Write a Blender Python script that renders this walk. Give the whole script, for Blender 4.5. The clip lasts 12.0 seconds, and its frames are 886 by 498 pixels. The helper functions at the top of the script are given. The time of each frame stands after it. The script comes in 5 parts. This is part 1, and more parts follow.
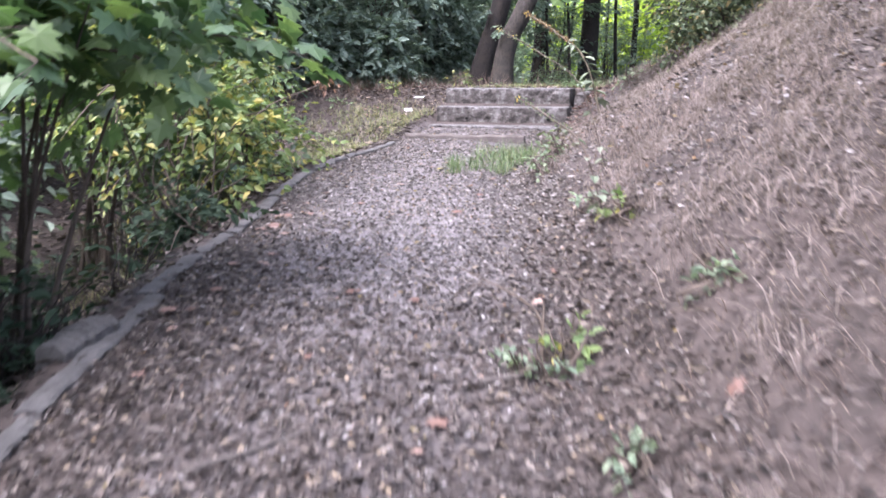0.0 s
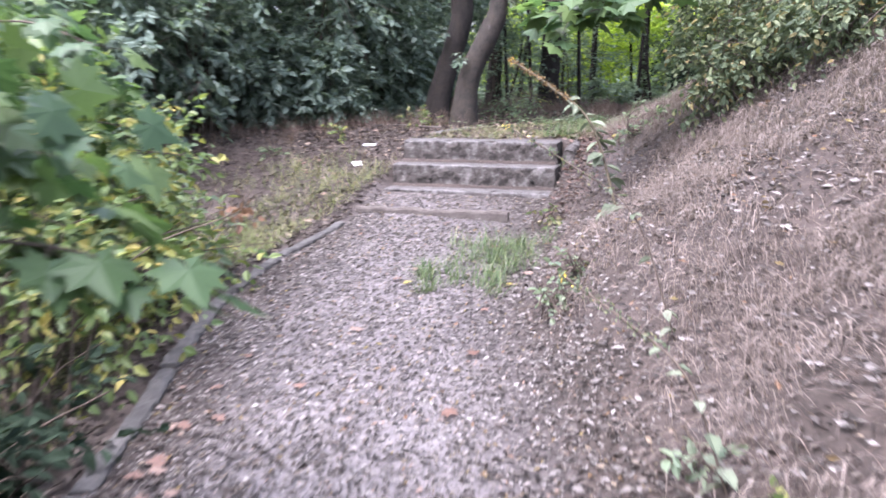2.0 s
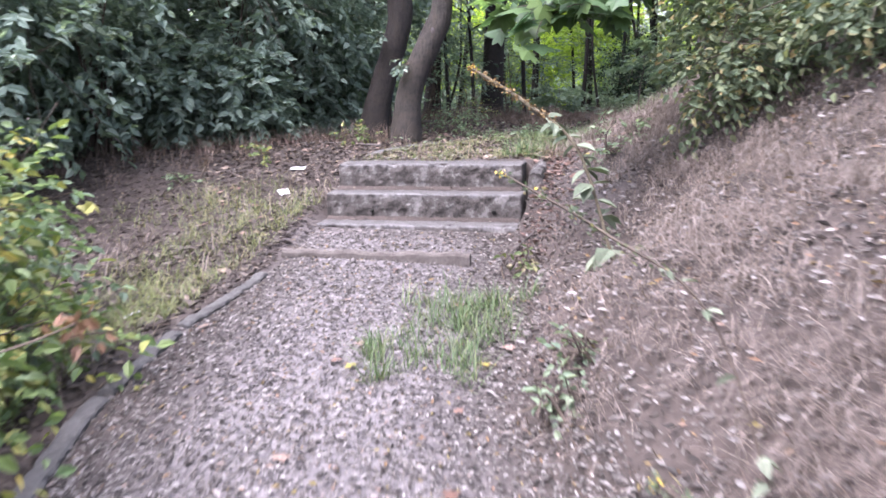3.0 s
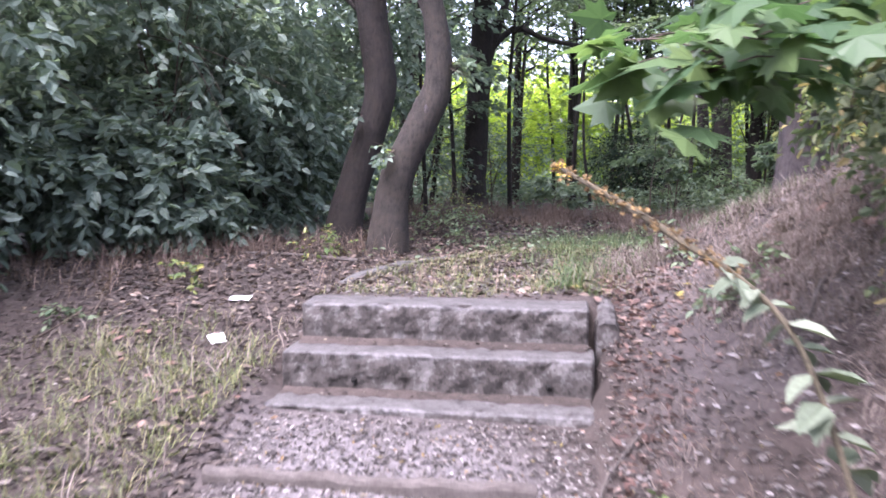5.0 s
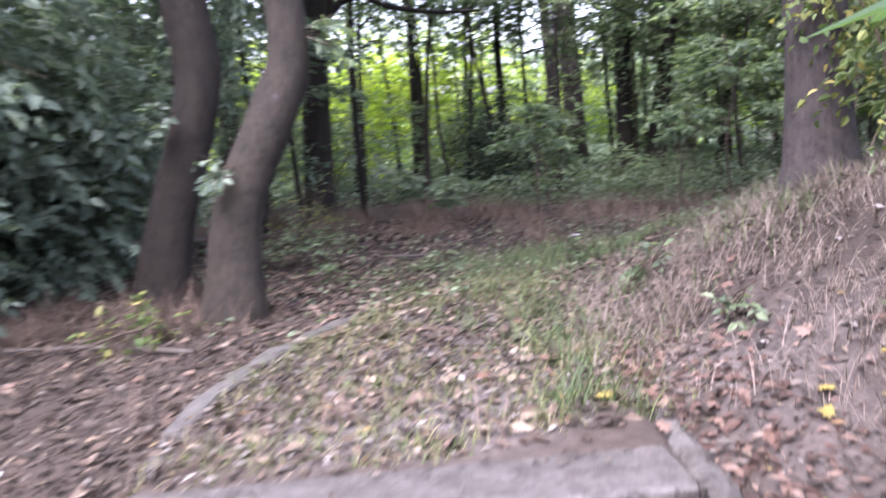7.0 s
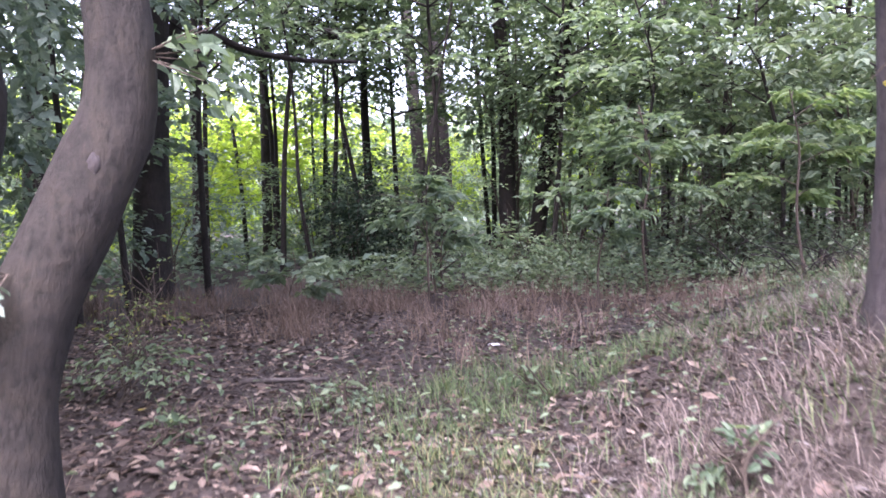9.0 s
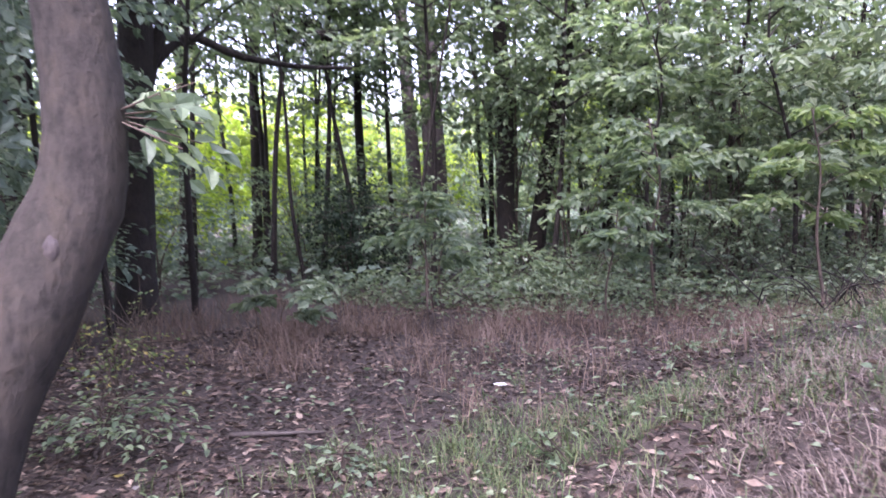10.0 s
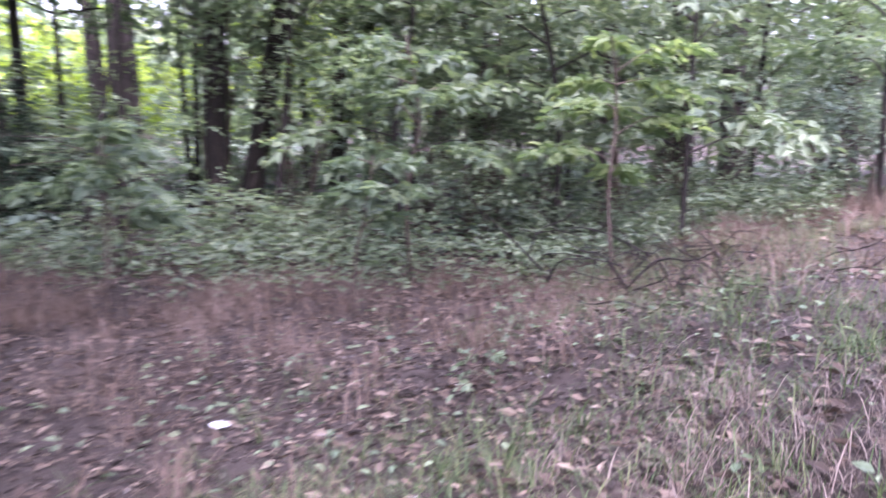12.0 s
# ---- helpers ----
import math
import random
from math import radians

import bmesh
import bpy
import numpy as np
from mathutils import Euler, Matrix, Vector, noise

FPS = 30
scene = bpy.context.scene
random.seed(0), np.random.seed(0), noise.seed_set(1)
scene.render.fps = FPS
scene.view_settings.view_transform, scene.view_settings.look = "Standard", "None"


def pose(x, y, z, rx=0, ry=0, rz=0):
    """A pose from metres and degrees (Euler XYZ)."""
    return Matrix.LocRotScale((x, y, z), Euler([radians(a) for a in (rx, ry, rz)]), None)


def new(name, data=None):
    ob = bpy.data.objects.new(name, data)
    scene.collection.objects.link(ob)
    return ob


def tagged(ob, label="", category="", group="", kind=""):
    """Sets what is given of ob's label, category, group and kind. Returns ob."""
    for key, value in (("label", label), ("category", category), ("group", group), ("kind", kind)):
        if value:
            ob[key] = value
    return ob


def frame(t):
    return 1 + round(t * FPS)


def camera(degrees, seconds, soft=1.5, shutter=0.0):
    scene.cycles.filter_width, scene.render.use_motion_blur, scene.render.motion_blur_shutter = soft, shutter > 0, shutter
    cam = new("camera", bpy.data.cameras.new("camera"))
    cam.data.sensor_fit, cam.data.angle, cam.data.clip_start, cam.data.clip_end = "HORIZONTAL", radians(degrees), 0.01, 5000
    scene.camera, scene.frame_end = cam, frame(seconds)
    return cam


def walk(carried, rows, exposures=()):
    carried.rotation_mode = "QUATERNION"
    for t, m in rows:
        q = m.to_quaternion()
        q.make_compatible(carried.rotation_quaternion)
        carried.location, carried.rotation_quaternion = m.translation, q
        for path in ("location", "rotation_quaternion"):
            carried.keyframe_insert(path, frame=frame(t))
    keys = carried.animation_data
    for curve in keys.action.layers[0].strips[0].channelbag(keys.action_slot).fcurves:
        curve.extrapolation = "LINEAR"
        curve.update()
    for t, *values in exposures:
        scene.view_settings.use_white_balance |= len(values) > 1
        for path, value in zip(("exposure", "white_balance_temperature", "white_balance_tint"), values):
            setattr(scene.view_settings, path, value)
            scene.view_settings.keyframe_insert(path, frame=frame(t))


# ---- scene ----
SHUTTER = 0.75
cam = camera(55.4, 12.0, soft=1.6, shutter=SHUTTER)
METRES, EYE, TILT, LEAN, TURN = 12.0, 1.5, -11.0, 0.0, 0.0
ROWS = [
    (0.0, 0.0, 0.0, 0.0, 0.0, 0.0, -0.0),
    (0.5, -0.0044, 0.035, 0.023, -0.36, -0.58, 0.19),
    (1.0, -0.0112, 0.0667, 0.0402, -0.41, -0.09, 1.02),
    (1.5, -0.0179, 0.1053, 0.0619, -1.65, -0.42, 1.02),
    (2.0, -0.0122, 0.1464, 0.0722, -3.87, -0.45, 1.07),
    (2.5, -0.0143, 0.2004, 0.0844, -6.67, -0.18, 1.85),
    (3.0, -0.0105, 0.2471, 0.0954, -8.19, -0.21, 2.65),
    (3.5, -0.0096, 0.3007, 0.1058, -8.5, 1.5, 3.42),
    (5.5, -0.0105, 0.4765, 0.1503, -12.43, 5.4, 2.34),
    (6.0, -0.0095, 0.5239, 0.163, -12.91, 3.44, 7.31),
    (6.5, -0.0076, 0.5741, 0.1774, -17.89, 2.76, 8.4),
    (7.0, 0.0073, 0.6135, 0.1877, -22.78, 3.04, 8.66),
    (7.5, 0.0201, 0.6631, 0.1976, -28.6, 4.62, 8.94),
    (9.5, 0.0495, 0.7678, 0.2418, -34.25, 5.5, 8.39),
    (10.0, 0.0577, 0.7818, 0.257, -34.8, 4.56, 8.27),
    (10.5, 0.0709, 0.8112, 0.2696, -37.52, 0.32, 7.94),
    (11.0, 0.0918, 0.8349, 0.2761, -41.73, -1.34, 7.66),
    (11.5, 0.1228, 0.8688, 0.2785, -47.26, -2.09, 8.09),
    (12.0, 0.1513, 0.9001, 0.2856, -54.72, -3.52, 8.25),
]
walk(cam, [(t, pose(0, 0, EYE, TILT, LEAN, TURN) @ pose(METRES * x, METRES * y, METRES * z, 90 + pitch, roll, yaw)) for t, x, y, z, yaw, pitch, roll in ROWS],
     [(0.0, 3.2, 5800, 23), (3.5, 3.12, 5800, 24), (5.5, 3.15, 5780, 31), (6.8, 3.12, 5900, 28), (7.5, 3.25, 5900, 27), (9.5, 3.4, 5780, 37), (10.5, 3.42, 5760, 40), (11.2, 3.68, 5720, 41), (12.0, 3.78, 5700, 42)])

# ---- world, sun ----
SUN_EL, SUN_AZ = radians(62), radians(235)
world = bpy.data.worlds.new("world")
scene.world = world
world.use_nodes = True
wn, wl = world.node_tree.nodes, world.node_tree.links
sky = wn.new("ShaderNodeTexSky")
sky.sky_type, sky.sun_disc = "NISHITA", False
sky.sun_elevation, sky.sun_rotation = SUN_EL, SUN_AZ
sky.air_density, sky.dust_density, sky.ozone_density = 1.0, 6.0, 1.0
soft_sky = wn.new("ShaderNodeHueSaturation")
soft_sky.inputs["Saturation"].default_value = 0.6
wl.new(sky.outputs[0], soft_sky.inputs["Color"])
wl.new(soft_sky.outputs[0], wn["Background"].inputs["Color"])
wn["Background"].inputs["Strength"].default_value = 0.15
sun = new("sun", bpy.data.lights.new("sun", "SUN"))
sun.data.energy, sun.data.angle, sun.data.color = 0.9, radians(60), (1.0, 0.96, 0.92)
sun.matrix_world = pose(0, 0, 30, 90 - math.degrees(SUN_EL), 0, 180 - math.degrees(SUN_AZ))


# ---- materials ----
def ramp_of(nodes, links, fac, stops):
    r = nodes.new("ShaderNodeValToRGB")
    while len(r.color_ramp.elements) < len(stops):
        r.color_ramp.elements.new(0.5)
    for e, (p, c) in zip(r.color_ramp.elements, stops):
        e.position, e.color = p, (*c, 1)
    links.new(fac, r.inputs[0])
    return r.outputs[0]


def noise_of(nodes, links, scale, detail=5, rough=0.6, kind="Object"):
    tc, n = nodes.new("ShaderNodeTexCoord"), nodes.new("ShaderNodeTexNoise")
    n.inputs["Scale"].default_value, n.inputs["Detail"].default_value, n.inputs["Roughness"].default_value = scale, detail, rough
    links.new(tc.outputs[kind], n.inputs["Vector"])
    return n.outputs["Fac"]


def mixed(nodes, links, fac, a, b, mode="MIX"):
    m = nodes.new("ShaderNodeMix")
    m.data_type, m.blend_type = "RGBA", mode
    for sock, v in ((m.inputs[0], fac), (m.inputs[6], a), (m.inputs[7], b)):
        if isinstance(v, (int, float)):
            sock.default_value = v
        elif isinstance(v, tuple):
            sock.default_value = (*v, 1)
        else:
            links.new(v, sock)
    return m.outputs[2]


def fresh(name, rough=0.85):
    m = bpy.data.materials.new(name)
    m.use_nodes = True
    n, l = m.node_tree.nodes, m.node_tree.links
    b = n["Principled BSDF"]
    b.inputs["Roughness"].default_value = rough
    b.inputs["Specular IOR Level"].default_value = 0.3
    return m, n, l, b


def bump(n, l, b, height, strength, dist=0.01):
    k = n.new("ShaderNodeBump")
    k.inputs["Strength"].default_value, k.inputs["Distance"].default_value = strength, dist
    l.new(height, k.inputs["Height"])
    l.new(k.outputs[0], b.inputs["Normal"])


def leaf_mat(name, stops, rough=0.5, trans=0.4, spec=0.35, by_object=False):
    """Leaves that differ one by one, and let light through."""
    m, n, l, b = fresh(name, rough)
    b.inputs["Specular IOR Level"].default_value = spec
    if by_object:
        pick = n.new("ShaderNodeObjectInfo").outputs["Random"]
    else:
        pick = n.new("ShaderNodeNewGeometry").outputs["Random Per Island"]
    col = ramp_of(n, l, pick, stops)
    fine = noise_of(n, l, 60, 3)
    col = mixed(n, l, 0.5, col, ramp_of(n, l, fine, [(0.3, (0.45, 0.45, 0.45)), (0.7, (1, 1, 1))]), "MULTIPLY")
    l.new(col, b.inputs["Base Color"])
    if trans:
        t, mx = n.new("ShaderNodeBsdfTranslucent"), n.new("ShaderNodeMixShader")
        l.new(mixed(n, l, 1.0, col, (1.2, 1.28, 0.75), "MULTIPLY"), t.inputs["Color"])
        mx.inputs[0].default_value = trans
        l.new(b.outputs[0], mx.inputs[1]), l.new(t.outputs[0], mx.inputs[2])
        l.new(mx.outputs[0], n["Material Output"].inputs["Surface"])
    return m


def two_scale(name, stops, scale, fine_scale, rough=0.85, relief=0.5, dist=0.01, kind="Object"):
    m, n, l, b = fresh(name, rough)
    big, fine = noise_of(n, l, scale, 6, 0.65, kind), noise_of(n, l, fine_scale, 8, 0.7, kind)
    col = ramp_of(n, l, big, stops)
    col = mixed(n, l, 0.7, col, ramp_of(n, l, fine, [(0.3, (0.4, 0.4, 0.4)), (0.65, (1, 1, 1))]), "MULTIPLY")
    l.new(col, b.inputs["Base Color"])
    bump(n, l, b, fine, relief, dist)
    return m


def bark_mat(name, dark, light):
    m, n, l, b = fresh(name, 0.9)
    tc, mp = n.new("ShaderNodeTexCoord"), n.new("ShaderNodeMapping")
    mp.inputs["Scale"].default_value = (40, 40, 16)
    l.new(tc.outputs["Object"], mp.inputs["Vector"])
    t = n.new("ShaderNodeTexNoise")
    t.inputs["Scale"].default_value, t.inputs["Detail"].default_value, t.inputs["Roughness"].default_value = 1.0, 8, 0.65
    l.new(mp.outputs[0], t.inputs["Vector"])
    ridge = ramp_of(n, l, t.outputs["Fac"], [(0.3, dark), (0.45, tuple(0.35 * a + 0.65 * b for a, b in zip(dark, light))), (0.7, light)])
    moss = ramp_of(n, l, noise_of(n, l, 7, 8, 0.75), [(0.36, (0.5, 0.48, 0.47)), (0.47, (0.95, 0.95, 0.95)), (0.58, (1.12, 1.08, 0.98)), (0.68, (1.35, 1.3, 1.15))])
    l.new(mixed(n, l, 1.0, ridge, moss, "MULTIPLY"), b.inputs["Base Color"])
    bump(n, l, b, t.outputs["Fac"], 0.9, 0.02)
    return m


def ground_mat():
    """Soil under litter; the trodden strip (attribute zone) is paler and gritty."""
    m, n, l, b = fresh("soil", 0.95)
    coarse, fine, grit = noise_of(n, l, 1.3, 6), noise_of(n, l, 22, 8, 0.75), noise_of(n, l, 90, 4, 0.7)
    soil = ramp_of(n, l, coarse, [(0.3, (0.03, 0.0228, 0.0192)), (0.7, (0.06, 0.0465, 0.0405))])
    path = ramp_of(n, l, coarse, [(0.3, (0.115, 0.103, 0.106)), (0.7, (0.18, 0.164, 0.168))])
    att = n.new("ShaderNodeAttribute")
    att.attribute_name = "zone"
    col = mixed(n, l, att.outputs["Fac"], soil, path)
    col = mixed(n, l, 0.85, col, ramp_of(n, l, fine, [(0.32, (0.3, 0.3, 0.3)), (0.62, (1, 1, 1))]), "MULTIPLY")
    col = mixed(n, l, 0.5, col, ramp_of(n, l, grit, [(0.35, (0.5, 0.48, 0.46)), (0.6, (1, 1, 1))]), "MULTIPLY")
    l.new(col, b.inputs["Base Color"])
    bump(n, l, b, fine, 0.6, 0.012)
    return m


def concrete_mat():
    """Weathered cast concrete: pale worn arrises, upright faces darker with blotchy stains."""
    m, n, l, b = fresh("weathered_concrete", 0.95)
    blot, fine, pits = noise_of(n, l, 9, 9, 0.68), noise_of(n, l, 45, 8, 0.7), noise_of(n, l, 160, 3)
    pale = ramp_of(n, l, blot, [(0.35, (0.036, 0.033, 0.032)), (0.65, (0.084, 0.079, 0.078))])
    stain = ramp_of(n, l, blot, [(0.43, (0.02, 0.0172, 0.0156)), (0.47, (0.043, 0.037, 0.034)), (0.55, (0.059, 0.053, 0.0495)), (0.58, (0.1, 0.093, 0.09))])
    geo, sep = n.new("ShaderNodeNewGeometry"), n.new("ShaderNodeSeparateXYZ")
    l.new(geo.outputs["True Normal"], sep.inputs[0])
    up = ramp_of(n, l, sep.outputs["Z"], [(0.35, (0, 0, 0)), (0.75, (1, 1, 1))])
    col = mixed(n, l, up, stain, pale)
    worn = n.new("ShaderNodeAttribute")
    worn.attribute_name = "wear"
    rub = mixed(n, l, 1.0, worn.outputs["Color"], ramp_of(n, l, noise_of(n, l, 14, 6, 0.65), [(0.42, (0.0, 0.0, 0.0)), (0.6, (1, 1, 1))]), "MULTIPLY")
    col = mixed(n, l, rub, col, (0.115, 0.11, 0.111))
    col = mixed(n, l, 0.7, col, ramp_of(n, l, fine, [(0.3, (0.45, 0.45, 0.42)), (0.62, (1, 1, 1))]), "MULTIPLY")
    l.new(col, b.inputs["Base Color"])
    mixh = mixed(n, l, 0.5, fine, pits)
    bump(n, l, b, mixh, 0.8, 0.012)
    return m


GROUND = ground_mat()
CONCRETE = concrete_mat()
KERB = two_scale("kerb_concrete", [(0.3, (0.0398, 0.0377, 0.0358)), (0.7, (0.0795, 0.0757, 0.0734))], 4, 50, 0.95, 0.6)
BARK_BROWN = bark_mat("bark_brown", (0.0072, 0.006, 0.005), (0.031, 0.0262, 0.0225))
BARK_DARK = bark_mat("bark_dark", (0.00564, 0.00438, 0.00374), (0.0187, 0.015, 0.0131))
BARK_GREY = bark_mat("bark_grey", (0.0186, 0.0152, 0.0152), (0.0537, 0.0462, 0.0475))
HOLE_SHADE = two_scale("hole_shade_colour", [(0.3, (0.004, 0.0035, 0.003)), (0.7, (0.009, 0.008, 0.007))], 30, 80, 1.0)
SEED = two_scale("mullein_seed_capsules", [(0.3, (0.09, 0.058, 0.025)), (0.7, (0.22, 0.145, 0.06))], 60, 150, 0.9)
TWIG = two_scale("twig_wood", [(0.3, (0.0432, 0.0324, 0.0252)), (0.7, (0.101, 0.0792, 0.0612))], 6, 60, 0.9)
DEADWOOD = two_scale("dead_wood", [(0.3, (0.0475, 0.0389, 0.0346)), (0.7, (0.0944, 0.0824, 0.0756))], 6, 60, 0.9)
STALK = two_scale("mullein_stalk", [(0.3, (0.045, 0.039, 0.024)), (0.7, (0.096, 0.078, 0.051))], 20, 80, 0.9)
GRASS_GREEN = leaf_mat("lush_grass", [(0.0, (0.0385, 0.0688, 0.0275)), (0.6, (0.0716, 0.11, 0.0413)), (1.0, (0.132, 0.149, 0.0716))], 0.6, 0.3)
LEAF_DARK = leaf_mat("dark_green_leaves", [(0.0, (0.0874, 0.121, 0.0986)), (0.5, (0.14, 0.188, 0.155)), (0.9, (0.207, 0.26, 0.213)), (1.0, (0.291, 0.342, 0.291))], rough=0.7, trans=0.45, spec=0.18)
LEAF_MID = leaf_mat("mid_green_leaves", [(0.0, (0.078, 0.115, 0.075)), (0.5, (0.128, 0.178, 0.115)), (1.0, (0.22, 0.28, 0.175))], trans=0.5)
# Lime leaves with the glow of sun from behind put into the colour.
LEAF_SUNLIT_LIME = leaf_mat("sun_brightened_lime_leaves", [(0.0, (0.168, 0.246, 0.0336)), (0.5, (0.28, 0.381, 0.0504)), (1.0, (0.426, 0.515, 0.0896))], trans=0.65)
# Green leaves with deep shade put into their colour.
LEAF_SHADED = leaf_mat("shade_darkened_leaves", [(0.0, (0.014, 0.0245, 0.0154)), (1.0, (0.0315, 0.049, 0.0315))], 0.85, 0.2, 0.1)
LEAF_WOOL = leaf_mat("woolly_leaves", [(0.0, (0.068, 0.088, 0.056)), (1.0, (0.144, 0.164, 0.12))], 0.9, 0.2)
LEAF_MAPLE = leaf_mat("maple_leaves", [(0.0, (0.0492, 0.0918, 0.0394)), (0.6, (0.0886, 0.143, 0.0558)), (1.0, (0.148, 0.209, 0.0738))], rough=0.45, trans=0.5)
MAPLE_STOPS = [(0.0, (0.045, 0.0863, 0.0413)), (0.6, (0.0713, 0.12, 0.051)), (1.0, (0.112, 0.165, 0.06))]
LEAF_MAPLE_ONE = leaf_mat("maple_leaf", MAPLE_STOPS, rough=0.45, trans=0.5, by_object=True)
LEAF_GOLD_ONE = leaf_mat("yellow_fallen_leaf", [(0.0, (0.162, 0.14, 0.0324)), (1.0, (0.248, 0.194, 0.0486))], 0.7, 0.15, by_object=True)
LEAF_GOLD = leaf_mat("yellowing_leaves", [(0.0, (0.08, 0.125, 0.05)), (0.55, (0.13, 0.18, 0.06)), (0.85, (0.22, 0.23, 0.07)), (1.0, (0.36, 0.30, 0.09))])
LEAF_LEAFY = leaf_mat("fresh_green_leaves", [(0.0, (0.09, 0.14, 0.065)), (0.5, (0.15, 0.212, 0.1)), (1.0, (0.25, 0.31, 0.145))], trans=0.5)
VERGE = leaf_mat("yellow_green_grass", [(0.0, (0.0675, 0.09, 0.0315)), (0.5, (0.117, 0.14, 0.0495)), (0.8, (0.171, 0.176, 0.0765)), (1.0, (0.216, 0.184, 0.117))], 0.6, 0.3)
LEAF_BRAMBLE = leaf_mat("bramble_leaves", [(0.0, (0.05, 0.072, 0.042)), (0.6, (0.095, 0.125, 0.07)), (0.9, (0.15, 0.17, 0.09)), (1.0, (0.26, 0.2, 0.09))], rough=0.7)
LEAF_PALE = leaf_mat("grey_green_leaves", [(0.0, (0.09, 0.13, 0.09)), (1.0, (0.2, 0.25, 0.165))], rough=0.7)
STRAW = leaf_mat("dry_straw", [(0.0, (0.0791, 0.0617, 0.0546)), (0.5, (0.146, 0.119, 0.107)), (1.0, (0.237, 0.199, 0.18))], 0.8, 0.2, 0.2)
STRAW_RED = leaf_mat("reddish_dry_grass", [(0.0, (0.0796, 0.0551, 0.0459)), (0.5, (0.134, 0.0978, 0.0823)), (1.0, (0.202, 0.156, 0.132))], 0.8, 0.25, 0.2)
GRASS = leaf_mat("green_grass", [(0.0, (0.0551, 0.0796, 0.0275)), (0.35, (0.0918, 0.122, 0.0428)), (0.6, (0.153, 0.153, 0.0673)), (1.0, (0.22, 0.19, 0.122))], 0.6, 0.3)
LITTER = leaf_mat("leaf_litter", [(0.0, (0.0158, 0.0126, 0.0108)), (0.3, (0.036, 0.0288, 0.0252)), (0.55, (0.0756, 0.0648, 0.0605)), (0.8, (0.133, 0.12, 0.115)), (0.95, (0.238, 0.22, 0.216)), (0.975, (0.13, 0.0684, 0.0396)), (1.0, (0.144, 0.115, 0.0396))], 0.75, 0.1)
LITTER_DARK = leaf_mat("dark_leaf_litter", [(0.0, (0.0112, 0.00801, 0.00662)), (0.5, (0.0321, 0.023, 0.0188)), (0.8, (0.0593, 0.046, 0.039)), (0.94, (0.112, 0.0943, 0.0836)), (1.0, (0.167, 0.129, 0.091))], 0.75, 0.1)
LITTER_WOOD = leaf_mat("brown_woodland_litter", [(0.0, (0.016, 0.011, 0.0085)), (0.45, (0.05, 0.034, 0.026)), (0.75, (0.1, 0.072, 0.057)), (0.92, (0.17, 0.13, 0.105)), (1.0, (0.26, 0.21, 0.17))], 0.75, 0.1)
LITTER_RED = leaf_mat("red_brown_litter", [(0.0, (0.03, 0.017, 0.014)), (0.5, (0.075, 0.042, 0.034)), (0.85, (0.13, 0.085, 0.07)), (1.0, (0.17, 0.125, 0.105))], 0.75, 0.1)
RUSSET = leaf_mat("russet_leaf", [(0.0, (0.0892, 0.0478, 0.0351)), (0.5, (0.134, 0.0797, 0.0638)), (1.0, (0.184, 0.131, 0.109))], 0.75, 0.15, by_object=True)
DEAD_LEAF = leaf_mat("dead_orange_leaves", [(0.0, (0.09, 0.048, 0.03)), (1.0, (0.21, 0.12, 0.07))], 0.75, 0.2)
PAPER = two_scale("white_paper", [(0.3, (0.44, 0.44, 0.453)), (0.7, (0.501, 0.501, 0.514))], 8, 40, 0.7, 0.1)
YELLOW = two_scale("yellow_petals", [(0.3, (0.65, 0.42, 0.04)), (0.7, (0.8, 0.6, 0.06))], 30, 80, 0.6)


# ---- mesh helpers ----
def fast_mesh(name, verts, faces_by_size, material, smooth=False):
    """A mesh from arrays: verts (n, 3), and face index arrays (m, k)."""
    me = bpy.data.meshes.new(name)
    me.vertices.add(len(verts))
    me.vertices.foreach_set("co", np.asarray(verts, np.float32).ravel())
    loops = np.concatenate([np.asarray(f, np.int32).ravel() for f in faces_by_size])
    sizes = np.concatenate([np.full(len(f), f.shape[1], np.int32) for f in faces_by_size])
    me.loops.add(len(loops))
    me.loops.foreach_set("vertex_index", loops)
    me.polygons.add(len(sizes))
    me.polygons.foreach_set("loop_start", np.concatenate([[0], np.cumsum(sizes)[:-1]]).astype(np.int32))
    me.polygons.foreach_set("use_smooth", np.full(len(sizes), smooth))
    me.update(calc_edges=True)
    me.materials.append(material)
    return me


def part(name, me, parent=None, label=""):
    ob = new(name, me)
    ob.parent = parent
    return tagged(ob, label)


def from_bm(name, bm, material, smooth=True):
    me = bpy.data.meshes.new(name)
    bm.normal_update()
    bm.to_mesh(me)
    bm.free()
    me.materials.append(material)
    me.polygons.foreach_set("use_smooth", [smooth] * len(me.polygons))
    return me


def unit(v):
    return v / np.maximum(np.linalg.norm(v, axis=-1, keepdims=True), 1e-9)


def spline(points, n):
    """Points along a smooth line through the given ones."""
    p = np.asarray(points, float)
    k = len(p)
    if k < 3:
        return p[0] + (p[-1] - p[0]) * np.linspace(0, 1, n)[:, None]
    pp = np.vstack([2 * p[0] - p[1], p, 2 * p[-1] - p[-2]])
    out = []
    for u in np.linspace(0, k - 1 - 1e-6, n):
        i, f = int(u), u - int(u)
        a, b, c, d = pp[i:i + 4]
        out.append(0.5 * (2 * b + (c - a) * f + (2 * a - 5 * b + 4 * c - d) * f * f + (3 * b - a - 3 * c + d) * f ** 3))
    return np.array(out)


